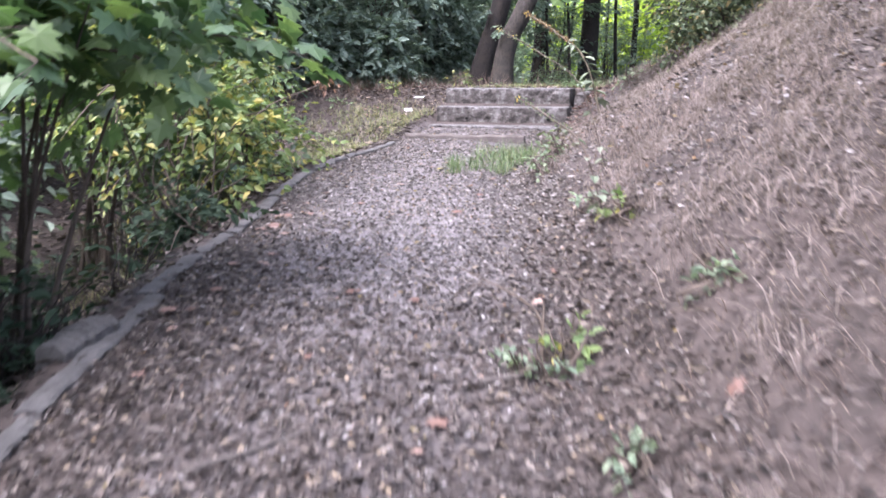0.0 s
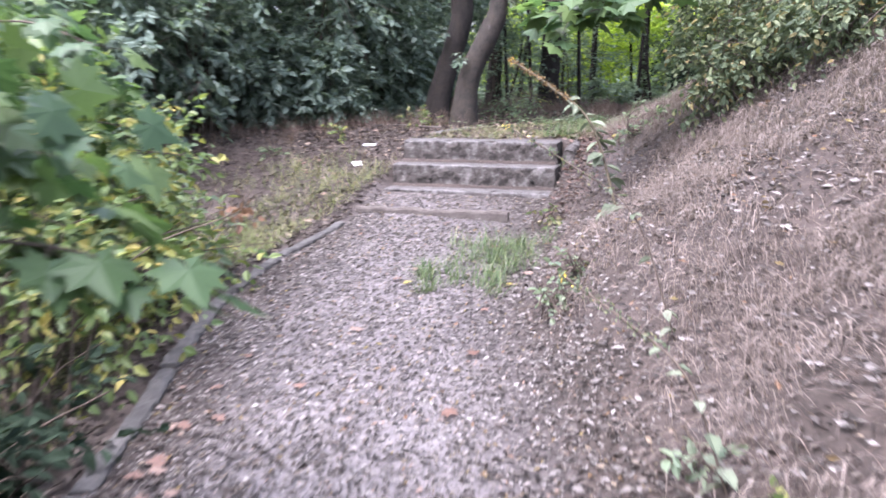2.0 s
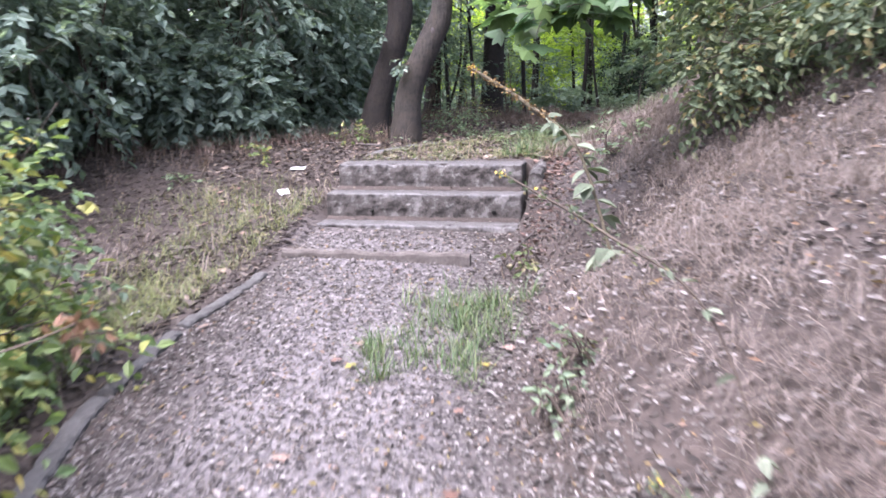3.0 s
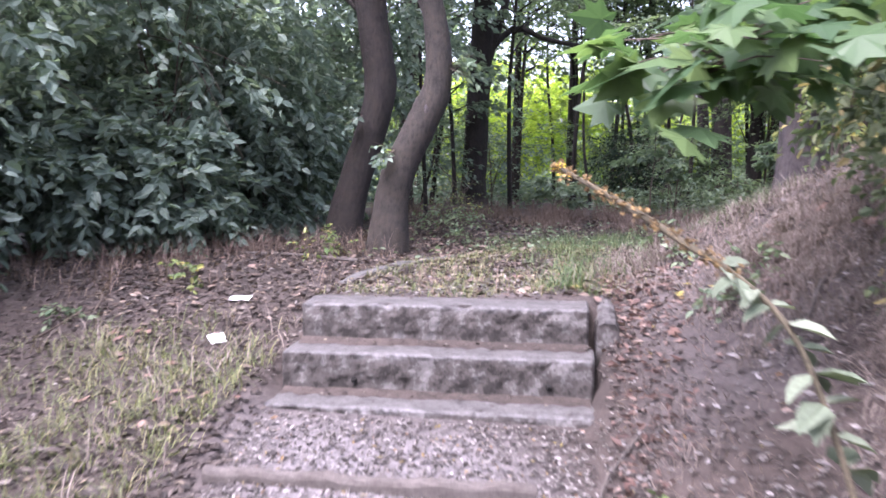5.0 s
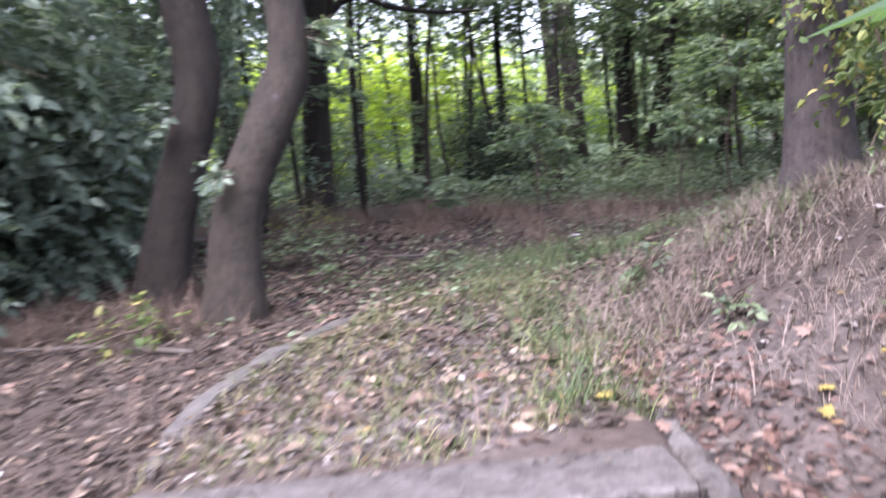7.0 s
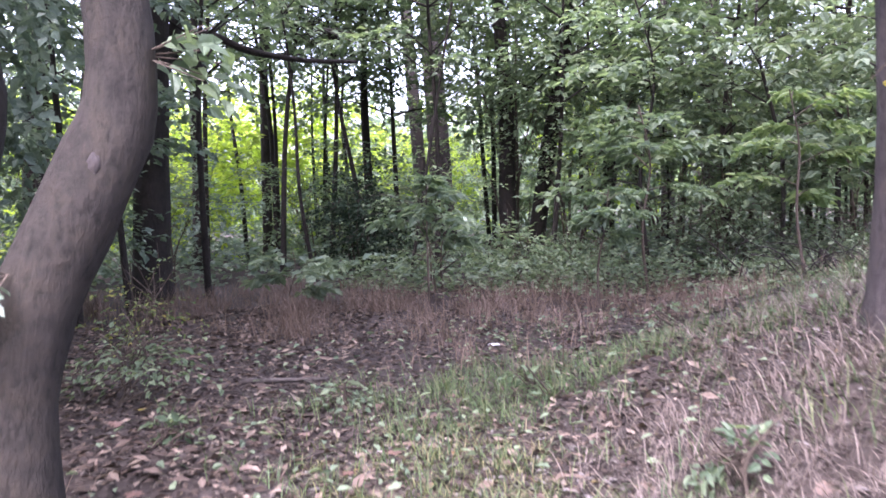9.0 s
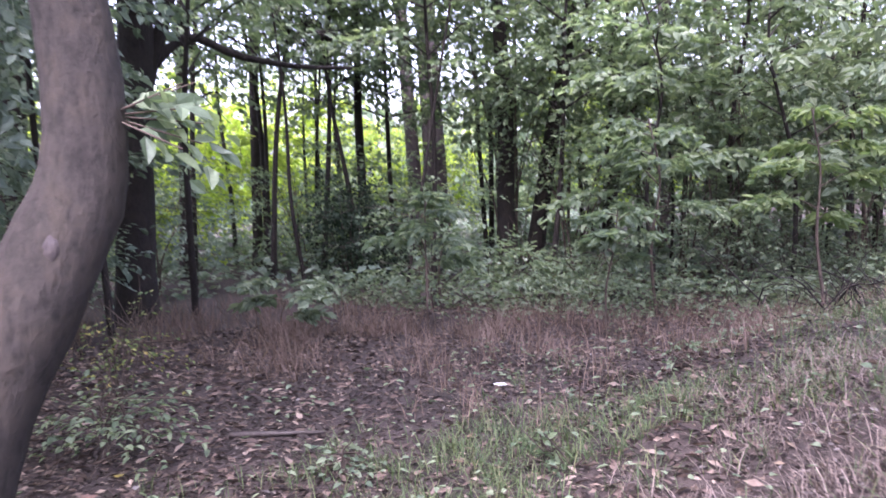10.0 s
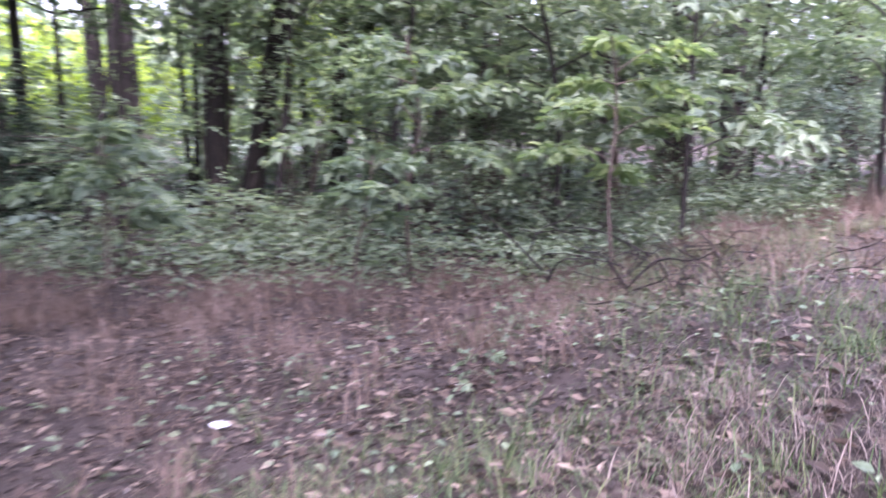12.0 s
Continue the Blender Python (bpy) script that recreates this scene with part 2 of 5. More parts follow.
def tubes(lines, seg=8, rough=0.0, seed=0):
    """Vertices and quads of tapered tubes: lines is a list of (points (n, 3), radii (n))."""
    rng = np.random.default_rng(seed)
    V, Q, at = [], [], 0
    ang = np.linspace(0, 2 * np.pi, seg, endpoint=False)
    for p, r in lines:
        p, r = np.asarray(p, float), np.asarray(r, float)
        t = unit(np.gradient(p, axis=0))
        ref = np.where(np.abs(t[:, 2:3]) > 0.8, np.array([[1.0, 0, 0]]), np.array([[0, 0, 1.0]]))
        a = unit(np.cross(ref, t))
        b = np.cross(t, a)
        wob = 1 + rough * (0.6 * np.sin(ang * 3 + rng.random() * 6)[None] + rng.normal(0, 0.5, (len(p), seg)))
        ring = p[:, None] + (a[:, None] * np.cos(ang)[None, :, None] + b[:, None] * np.sin(ang)[None, :, None]) * (r[:, None] * wob)[..., None]
        n = len(p)
        i = np.arange(n - 1)[:, None] * seg + at
        j = np.arange(seg)[None]
        k = (j + 1) % seg
        Q.append(np.stack([i + j, i + k, i + seg + k, i + seg + j], -1).reshape(-1, 4))
        V.append(ring.reshape(-1, 3))
        at += n * seg
    return np.concatenate(V), np.concatenate(Q)


def tube_part(name, lines, material, parent, seg=8, rough=0.0, seed=0, label=""):
    v, q = tubes(lines, seg, rough, seed)
    return part(name, fast_mesh(name, v, [q], material, True), parent, label)


OVATE = (np.array([(0, 0, 0), (0, 1, -.1), (-.27, .3, .09), (-.2, .68, .06), (.27, .3, .09), (.2, .68, .06)], float),
         [np.array([(0, 1, 3, 2), (0, 4, 5, 1)])])
DIAMOND = (np.array([(0, 0, 0), (.3, .45, .08), (0, 1, -.06), (-.3, .45, .08)], float), [np.array([(0, 1, 2), (0, 2, 3)])])
_half = [(0.05, 0.02), (0.30, -0.08), (0.26, 0.10), (0.58, 0.22), (0.40, 0.36), (0.46, 0.62), (0.22, 0.56), (0.13, 0.76)]
_rim = [(x, y) for x, y in _half] + [(0, 1.0)] + [(-x, y) for x, y in reversed(_half)]
CHIP = (np.array([(0, 0, 0), (.2, .45, .13), (0, 1, .1), (-.2, .5, .13)], float), [np.array([(0, 1, 2), (0, 2, 3)])])
MAPLE = (np.array([(0, 0.3, 0.05)] + [(x, y, -0.12 * abs(x) - 0.1 * max(0, y - 0.5)) for x, y in _rim], float),
         [np.array([(0, i, i + 1) for i in range(1, len(_rim))])])


def leaves(name, template, pos, axis, normal, size, material, parent=None, label=""):
    """One mesh of many leaves: each a template laid along axis, its face towards normal."""
    tv, tf = template
    y = unit(axis)
    x = unit(np.cross(y, normal))
    z = np.cross(x, y)
    s = np.asarray(size)[:, None, None]
    v = pos[:, None] + s * (tv[None, :, 0:1] * x[:, None] + tv[None, :, 1:2] * y[:, None] + tv[None, :, 2:3] * z[:, None])
    off = (np.arange(len(pos)) * len(tv))[:, None, None]
    return part(name, fast_mesh(name, v.reshape(-1, 3), [(f[None] + off).reshape(-1, f.shape[1]) for f in tf], material), parent, label)


def spray(rng, tips, dirs, per, length, droop=0.35, flat=0.5):
    """Leaves set along twigs: returns places, axes and normals."""
    n = len(tips)
    u = np.tile(np.linspace(0.1, 1, per), n)
    d = np.repeat(unit(dirs), per, 0)
    base = np.repeat(tips, per, 0)
    side = unit(np.cross(d, np.array([0, 0, 1.0])) + 1e-6) * np.tile(np.where(np.arange(per) % 2, 1.0, -1.0), n)[:, None]
    p = base + d * (u * length)[:, None] + np.array([0, 0, -1.0]) * (u ** 2 * droop * length)[:, None] + rng.normal(0, 0.05 * length, (n * per, 3))
    ax = d * 0.7 + side * 0.8 + rng.normal(0, 0.3, (n * per, 3)) + np.array([0, 0, -droop])
    nm = np.array([0, 0, 0.6]) + d * 0.65 + rng.normal(0, flat, (n * per, 3))
    return p, ax, nm


def blades(name, base, height, heading, lean, width, material, parent=None, bend=0.6):
    """Grass: each blade a strip that arches over and ends in a point."""
    n = len(base)
    h = np.stack([np.cos(heading), np.sin(heading), np.zeros(n)], 1)
    w = np.stack([-np.sin(heading), np.cos(heading), np.zeros(n)], 1) * (width / 2)[:, None]
    up = np.array([0, 0, 1.0])
    p, rows = base, [base - w, base + w]
    for k, (step, wide) in enumerate(((0.4, 0.9), (0.34, 0.65), (0.3, 0.0))):
        a = (lean + bend * k * 0.55)[:, None]
        p = p + (h * np.sin(a) + up * np.cos(a)) * (height * step)[:, None]
        rows += [p - w * wide, p + w * wide] if wide else [p]
    v = np.stack(rows, 1).reshape(-1, 3)
    o = (np.arange(n) * 7)[:, None]
    return part(name, fast_mesh(name, v, [np.concatenate([np.array([[0, 1, 3, 2]]) + o, np.array([[2, 3, 5, 4]]) + o]), np.array([[4, 5, 6]]) + o], material), parent)


# ---- the lie of the land ----
STEP_C, STEP_U, STEP_N = np.array([0.695, 9.42]), np.array([0.936, -0.352]), np.array([0.352, 0.936])


def smooth(a, b, x):
    t = np.clip((x - a) / (b - a), 0, 1)
    return t * t * (3 - 2 * t)


def kerb_x(y):
    return np.interp(y, [-4, 1, 2.4, 3.7, 5.0, 6.4, 7.27, 8.3, 9.0, 10.0], [-1.25, -1.2, -1.22, -1.2, -1.11, -1.05, -0.86, -0.42, -0.25, 0.3])


def toe_x(y):
    return np.interp(y, [-4, 0, 4, 6.3, 7.2, 8, 9.2, 10, 11, 12, 13.5], [0.4, 0.4, 0.36, 0.45, 0.6, 0.85, 1.4, 1.75, 2.2, 2.8, 4.0])


def us(x, y):
    dx, dy = x - STEP_C[0], y - STEP_C[1]
    return dx * STEP_U[0] + dy * STEP_U[1], dx * STEP_N[0] + dy * STEP_N[1]


def land(x, y):
    """Height of the ground."""
    x, y = np.asarray(x, float), np.asarray(y, float)
    u, s = us(x, y)
    low = np.interp(y, [-60, -5, 0, 1.8, 4, 6, 8.3, 9.5], [-2.5, -0.1, 0.28, 0.50, 0.684, 0.80, 0.94, 1.0])
    left = np.interp(s, [-1.3, 0.23, 0.74, 1.4, 2.2], [0, 0.48, 0.74, 0.96, 1])
    mid = np.interp(s, [-1.25, -1.1, -0.5, -0.4, 0.16, 0.24], [0, 0.04, 0.14, 0.14, 0.14, 1])
    right = np.interp(s, [-1.3, -0.4, 0.6, 1.2], [0, 0.42, 0.95, 1])
    k = left + (mid - left) * smooth(-0.80, -0.70, u) + (right - mid) * smooth(0.70, 0.80, u)
    high = 1.46 - 0.03 * smooth(2, 8, x) - 0.05 * smooth(11, 14, y) + 0.004 * np.maximum(y - 18, 0)
    z = low + (high - low) * k
    d = x - toe_x(y)
    slope = np.interp(y, [3, 6, 7.5, 9, 10.5, 12, 14], [0.72, 0.71, 0.69, 0.62, 0.54, 0.28, 0.0])
    foot = np.interp(y, [4, 6, 7.5, 9, 11], [0.1, 0.15, 0.5, 0.6, 0.4])
    top = np.interp(y, [2, 8, 10, 12, 15], [2.35, 2.34, 2.3, 1.95, 1.45])
    rise = np.maximum(d, 0) ** 2 / (np.maximum(d, 0) + foot) * slope * smooth(-0.1, 0.4, d)
    z = np.where(d > 0, np.minimum(z + rise, np.maximum(top - 0.18 * np.exp(-np.maximum(d - 1.5, 0)), z)), z)
    e = kerb_x(y) - 0.05 - x
    deep = np.interp(y, [-5, 4.5, 6.5, 8.5, 10.5], [1.3, 1.2, 0.55, 0.18, 0.0])
    z = z - deep * smooth(0.0, 1.1, e) - 0.35 * smooth(0.5, 5, e) * smooth(15, 9, y)
    far = smooth(30, 90, np.hypot(x, y - 8))
    bumps = 0.018 * np.sin(3.1 * x + 1.7 * y) + 0.015 * np.sin(5.3 * y - 2.2 * x + 1) + 0.012 * np.sin(11 * x + 3 + np.sin(4 * y)) * np.sin(9.7 * y + np.sin(5 * x))
    rough = 0.35 + 1.3 * smooth(0.05, 0.6, np.abs(d)) * (d > 0) + 0.5 * smooth(0.1, 0.5, e)
    inside = (np.abs(u) < 0.82) & (s > -0.6) & (s < 0.4)
    return z + bumps * np.where(inside, 0, rough) + far * 0.6 * np.sin(x * 0.05) * np.cos(y * 0.04)


def axis_steps(a, b, step, reach):
    core = np.arange(a, b + step / 2, step)
    out, d = [], step
    pos = b
    while pos < reach:
        d *= 1.16
        pos += d
        out.append(pos)
    low, pos, d = [], a, step
    while pos > -reach:
        d *= 1.16
        pos -= d
        low.append(pos)
    return np.concatenate([low[::-1], core, out])


gx, gy = axis_steps(-3.5, 6.5, 0.07, 1500), axis_steps(-2.0, 17.0, 0.07, 1500)
GX, GY = np.meshgrid(gx, gy)
GZ = land(GX, GY)
nx, ny = len(gx), len(gy)
gi = (np.arange(ny - 1)[:, None] * nx + np.arange(nx - 1)[None]).reshape(-1)
ground_me = fast_mesh("ground", np.stack([GX, GY, GZ], -1).reshape(-1, 3), [np.stack([gi, gi + 1, gi + nx + 1, gi + nx], 1)], GROUND, True)
mid_x = np.interp(GY, [-4, 3, 6, 8.5], [-0.3, -0.3, -0.2, 0.3])
gu, gs = us(GX, GY)
# The trodden tone is weaker at the near end of the path.
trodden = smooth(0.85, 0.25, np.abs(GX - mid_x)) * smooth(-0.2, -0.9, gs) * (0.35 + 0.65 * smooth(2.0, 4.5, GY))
trodden = np.maximum(trodden, smooth(0.55, 0.2, np.abs(gu - 0.05)) * smooth(0.2, 0.6, gs) * smooth(3.4, 1.6, gs) * 0.5)
trodden = np.maximum(trodden, smooth(0.45, 0.15, np.abs(gu - 1.25)) * smooth(-1.2, -0.6, gs) * smooth(1.6, 0.8, gs) * 0.25)
zone = ground_me.attributes.new("zone", "FLOAT", "POINT")
zone.data.foreach_set("value", trodden.astype(np.float32).ravel())
ground = tagged(new("ground", ground_me), "uneven brown woodland soil with a pale trodden gravel path", "ground", kind="structure")


def on_land(x, y, up=0.0):
    return np.stack([x, y, land(x, y) + up], -1)


def slope_normal(x, y):
    e = 0.05
    return unit(np.stack([land(x - e, y) - land(x + e, y), land(x, y - e) - land(x, y + e), np.full(np.shape(x), 2 * e)], -1))


# ---- concrete steps ----
def worn_block(name, length, depth, height, seed, chip=0.02):
    """A cast block, its long edges worn and chipped; x along, y back, z up, the front top edge at y = 0, z = 0."""
    rng = np.random.default_rng(seed)
    bm = bmesh.new()
    prof = [(0.0, -height)] + [(0.0, z) for z in (-0.15, -0.128, -0.108, -0.09, -0.073, -0.057, -0.043, -0.03, -0.019, -0.009)]
    prof += [(0.008, -0.001), (0.03, 0.0), (0.06, 0.0), (depth * 0.6, 0.003), (depth, 0.0), (depth, -height)]
    wear = bm.verts.layers.float.new("wear")
    n = 150
    rings = []
    for i in range(n + 1):
        a = -length / 2 + length * i / n
        w = chip * noise.noise((a * 3, seed, 0)) + 0.5 * chip * noise.noise((a * 14, seed, 3))
        bite = max(0, noise.noise((a * 5.5, seed, 9)) + 0.4 * noise.noise((a * 19, seed, 4)) - 0.12) * chip * 2.2
        ends = 0.012 if i in (0, n) else 0
        ring = []
        for y, z in prof:
            face = y < 0.01 and z > -0.2
            front = max(0.0, 1 + z / 0.06) if y < 0.05 else 0.0
            spall = 0.008 * smooth(-0.05, 0.3, noise.noise((a * 6.5, z * 9, seed)) + 0.45 * noise.noise((a * 17, z * 22, seed + 5))) if face else 0.0
            grain = (0.004 * noise.noise((a * 45, z * 45, seed)) + 0.006 * noise.noise((a * 16, z * 16, seed + 2))) if face else 0.0
            dy = (0.6 * abs(w) + bite) * front + float(spall) * (1 - 0.7 * front) + grain
            dz = (0.4 * abs(w) + 0.5 * bite) if y < 0.04 and z > -0.02 else 0.0
            v = bm.verts.new((a, y + dy + (ends if y < 0.1 else 0), z - dz - (ends * 0.6 if z > -0.05 else 0) + 0.003 * noise.noise((a * 11, y * 11, seed + 7))))
            reach = 0.02 + 0.03 * noise.noise((a * 2.3, seed, 21)) + 0.02 * noise.noise((a * 9, seed, 23))
            v[wear] = max(0.0, min(1.0, 1.4 - (max(y, 0) + max(-z, 0)) / max(reach, 0.012))) if y < 0.2 else 0.0
            ring.append(v)
        rings.append(ring)
    for r0, r1 in zip(rings, rings[1:]):
        for j in range(len(prof)):
            k = (j + 1) % len(prof)
            bm.faces.new((r0[j], r0[k], r1[k], r1[j]))
    bm.faces.new(rings[0])
    bm.faces.new(list(reversed(rings[-1])))
    bmesh.ops.recalc_face_normals(bm, faces=bm.faces[:])
    return from_bm(name, bm, CONCRETE, False)


# Solid disc, no recess: the hole's inner shade is its near-black colour.
def hole_disc(name, radius):
    bm = bmesh.new()
    bmesh.ops.create_cone(bm, segments=12, radius1=radius, radius2=radius * 0.8, depth=0.03, cap_ends=True, matrix=Matrix.Rotation(radians(90), 4, "X"))
    return from_bm(name, bm, HOLE_SHADE)


STEP_TURN = math.degrees(math.atan2(STEP_U[1], STEP_U[0]))


def at_step(u, s, z):
    return pose(STEP_C[0] + STEP_U[0] * u + STEP_N[0] * s, STEP_C[1] + STEP_U[1] * u + STEP_N[1] * s, z, 0, 0, STEP_TURN)


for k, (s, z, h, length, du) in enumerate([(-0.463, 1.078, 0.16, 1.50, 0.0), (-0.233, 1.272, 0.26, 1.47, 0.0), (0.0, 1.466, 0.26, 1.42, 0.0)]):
    step = tagged(new("concrete_step"), "worn grey concrete step with darker, stained upright faces", "step", "flight of concrete steps")
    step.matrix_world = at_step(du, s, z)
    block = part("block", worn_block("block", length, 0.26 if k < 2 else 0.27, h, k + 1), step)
    if k == 1:
        for u in (-0.38, 0.53):
            h = part("drill_hole", hole_disc("drill_hole", 0.016), block, "dark disc painting the shade of a round hole in the riser")
            h.matrix_local = pose(u, 0.004, -0.13)


def kerb_stone(points, half, height, label, name="kerb_stone", seed=0, material=None):
    """A narrow edging with a rounded top, along points on the ground."""
    p = spline(points, 34)
    t = unit(np.gradient(p, axis=0))
    side = unit(np.cross(t, (0, 0, 1.0)))
    prof = [(-1, -1.6), (-1, 0.55), (-0.75, 0.88), (-0.3, 1.0), (0.3, 1.0), (0.75, 0.88), (1, 0.55), (1, -1.6)]
    rng = np.random.default_rng(seed)
    V = np.array([[p[i] + side[i] * a * half * (1 + rng.normal(0, 0.07)) + np.array([0, 0, b * height * (1 + rng.normal(0, 0.06)) + 0.012 * noise.noise((i * 0.35, seed, 1.5))]) for a, b in prof] for i in range(len(p))])
    n, m = V.shape[:2]
    i, j = np.arange(n - 1)[:, None] * m, np.arange(m - 1)[None]
    quads = np.stack([i + j, i + m + j, i + m + j + 1, i + j + 1], -1).reshape(-1, 4)
    caps = np.array([list(range(m)), list(range((n - 1) * m, n * m))[::-1]])
    return tagged(new(name, fast_mesh(name, V.reshape(-1, 3), [quads, caps], material or KERB, False)), label, "kerb", "edging of the path")


rk = np.random.default_rng(5)
for a, b in [(0.2, 1.25), (1.3, 2.3), (2.34, 3.35), (3.4, 4.42), (4.46, 5.45), (5.5, 6.5), (6.54, 7.25), (7.36, 8.2)]:
    yy = np.linspace(a, b, 4)
    xx = kerb_x(yy) + rk.normal(0, 0.02) + rk.normal(0, 0.02) * (yy - yy.mean())
    kerb_stone(on_land(xx + 0.06, yy, 0.0) + np.stack([xx * 0 - 0.06, yy * 0, yy * 0], -1), 0.042 + rk.normal(0, 0.004), 0.028 + rk.normal(0, 0.007), "weathered grey concrete edging along the gravel path", seed=int(a * 10))
fallen = on_land(np.array([-1.34, -1.29, -1.25]), np.array([2.76, 2.88, 3.0]), 0.02)
kerb_stone(fallen, 0.07, 0.04, "broken grey concrete slab tipped beside the path edging", "broken_slab", 3)
# low board edge in front of the lowest step
bu = np.linspace(-0.72, 0.52, 5)
bx, by = STEP_C[0] + STEP_U[0] * bu + STEP_N[0] * -1.12, STEP_C[1] + STEP_U[1] * bu + STEP_N[1] * -1.12
tagged(kerb_stone(np.stack([bx, by, np.full(5, 0.975)], -1), 0.03, 0.045, "weathered timber board edging below the concrete steps", "edging_board", 4, DEADWOOD), category="board")
# edging of the landing
kerb_stone(on_land(np.array([0.2, 0.42, 0.82, 1.1, 1.36]), np.array([10.22, 10.64, 11.2, 11.52, 11.8]), -0.006), 0.045, 0.03, "grey concrete edging half buried beside the landing", seed=8, material=KERB)
e0 = np.array([STEP_C + STEP_U * 0.80 + STEP_N * s for s in (0.03, 0.3, 0.6)])
kerb_stone(np.column_stack([e0, [1.30, 1.32, 1.34]]), 0.055, 0.10, "short grey concrete side block beside the top step", "side_block", 9, CONCRETE)


# ---- plants ----
def crown_tips(rng, centre, radii, n, hollow=0.45, lumps=7):
    """Twig starts in a lumpy crown with gaps: several overlapping lobes."""
    c = np.asarray(centre, float)
    r = np.asarray(radii, float)
    lobe = c + unit(rng.normal(0, 1, (lumps, 3))) * r * rng.uniform(0.35, 0.75, (lumps, 1))
    lr = rng.uniform(0.38, 0.62, lumps)
    pick = rng.integers(0, lumps, n)
    d = unit(rng.normal(0, 1, (n, 3)))
    rad = (hollow + (1 - hollow) * rng.random(n) ** 0.6)[:, None]
    return lobe[pick] + d * rad * r * lr[pick][:, None], d, lobe


def leaf_object(place, axis, normal, size, parent):
    """One broad lobed leaf as a part of its own."""
    ob = part("leaf", MAPLE_MESH, parent)
    y = unit(np.asarray(axis, float))
    x = unit(np.cross(y, normal))
    z = np.cross(x, y)
    m = np.eye(4)
    m[:3, 0], m[:3, 1], m[:3, 2], m[:3, 3] = x * size, y * size, z * size, place
    ob.matrix_local = Matrix(m.tolist())


MAPLE_MESH = fast_mesh("leaf", MAPLE[0], MAPLE[1], LEAF_MAPLE_ONE)


def shrub(name, x, y, height, spread, leaf, n_twigs, per, leaf_size, label, seed, twig_len=0.3, template=OVATE, group="", stems=7, base=0.15, droop=0.35, category="shrub", material_stem=None, z0=None, singles=0, layered=False):
    """A bush: several stems from one foot, and a crown of leafy sprays."""
    rng = np.random.default_rng(seed)
    z = float(land(x, y)) if z0 is None else z0
    root = tagged(new(name), label, category, group)
    root.location = (x, y, z - 0.03)
    c = np.array([0, 0, height * (0.5 + base / 2)])
    r = np.array([spread, spread, height * (0.5 - base / 2) * 1.05])
    tips, d, lobes = crown_tips(rng, c, r, n_twigs, 0.3, 10)
    keep = tips[:, 2] > height * base * 0.6
    tips, d = tips[keep], d[keep]
    lines = []
    for k in range(stems):
        end = lobes[k % len(lobes)] + rng.normal(0, 0.1, 3)
        foot = np.array([rng.normal(0, 0.07), rng.normal(0, 0.07), 0])
        p = spline([foot, foot * 0.5 + end * np.array([0.3, 0.3, 0.5]) + rng.normal(0, 0.05, 3), end], 9)
        lines.append((p, np.linspace(0.008 + 0.0035 * height, 0.003, 9)))
    for line in lines:
        tube_part("stem", [line], material_stem or TWIG, root, 5, 0.06, seed)
    lines = []
    for k in rng.choice(len(tips), min(len(tips), 36), replace=False):
        near = lobes[np.argmin(np.linalg.norm(lobes - tips[k], axis=1))]
        p = spline([near, (near + tips[k]) / 2 + rng.normal(0, 0.04, 3), tips[k] + d[k] * twig_len], 5)
        lines.append((p, np.linspace(0.006, 0.0025, 5)))
    tagged(tube_part("twig_work", lines, material_stem or TWIG, root, 3), kind="stuff")
    d = d + rng.normal(0, 0.4, d.shape)
    if layered:
        d[:, 2] *= 0.25
    p, ax, nm = spray(rng, tips, d, per, twig_len, droop)
    if layered:
        nm = np.array([0, 0, 1.0]) + rng.normal(0, 0.28, nm.shape)
    size = leaf_size * rng.uniform(0.6, 1.25, len(p))
    if singles:
        one = np.argsort(-p[:, 0])[:singles]
        for i in one:
            leaf_object(p[i], ax[i], nm[i], size[i], root)
        rest = np.setdiff1d(np.arange(len(p)), one)
        p, ax, nm, size = p[rest], ax[rest], nm[rest], size[rest]
    tagged(leaves("foliage", template, p, ax, nm, size, leaf, root), kind="stuff")
    return root


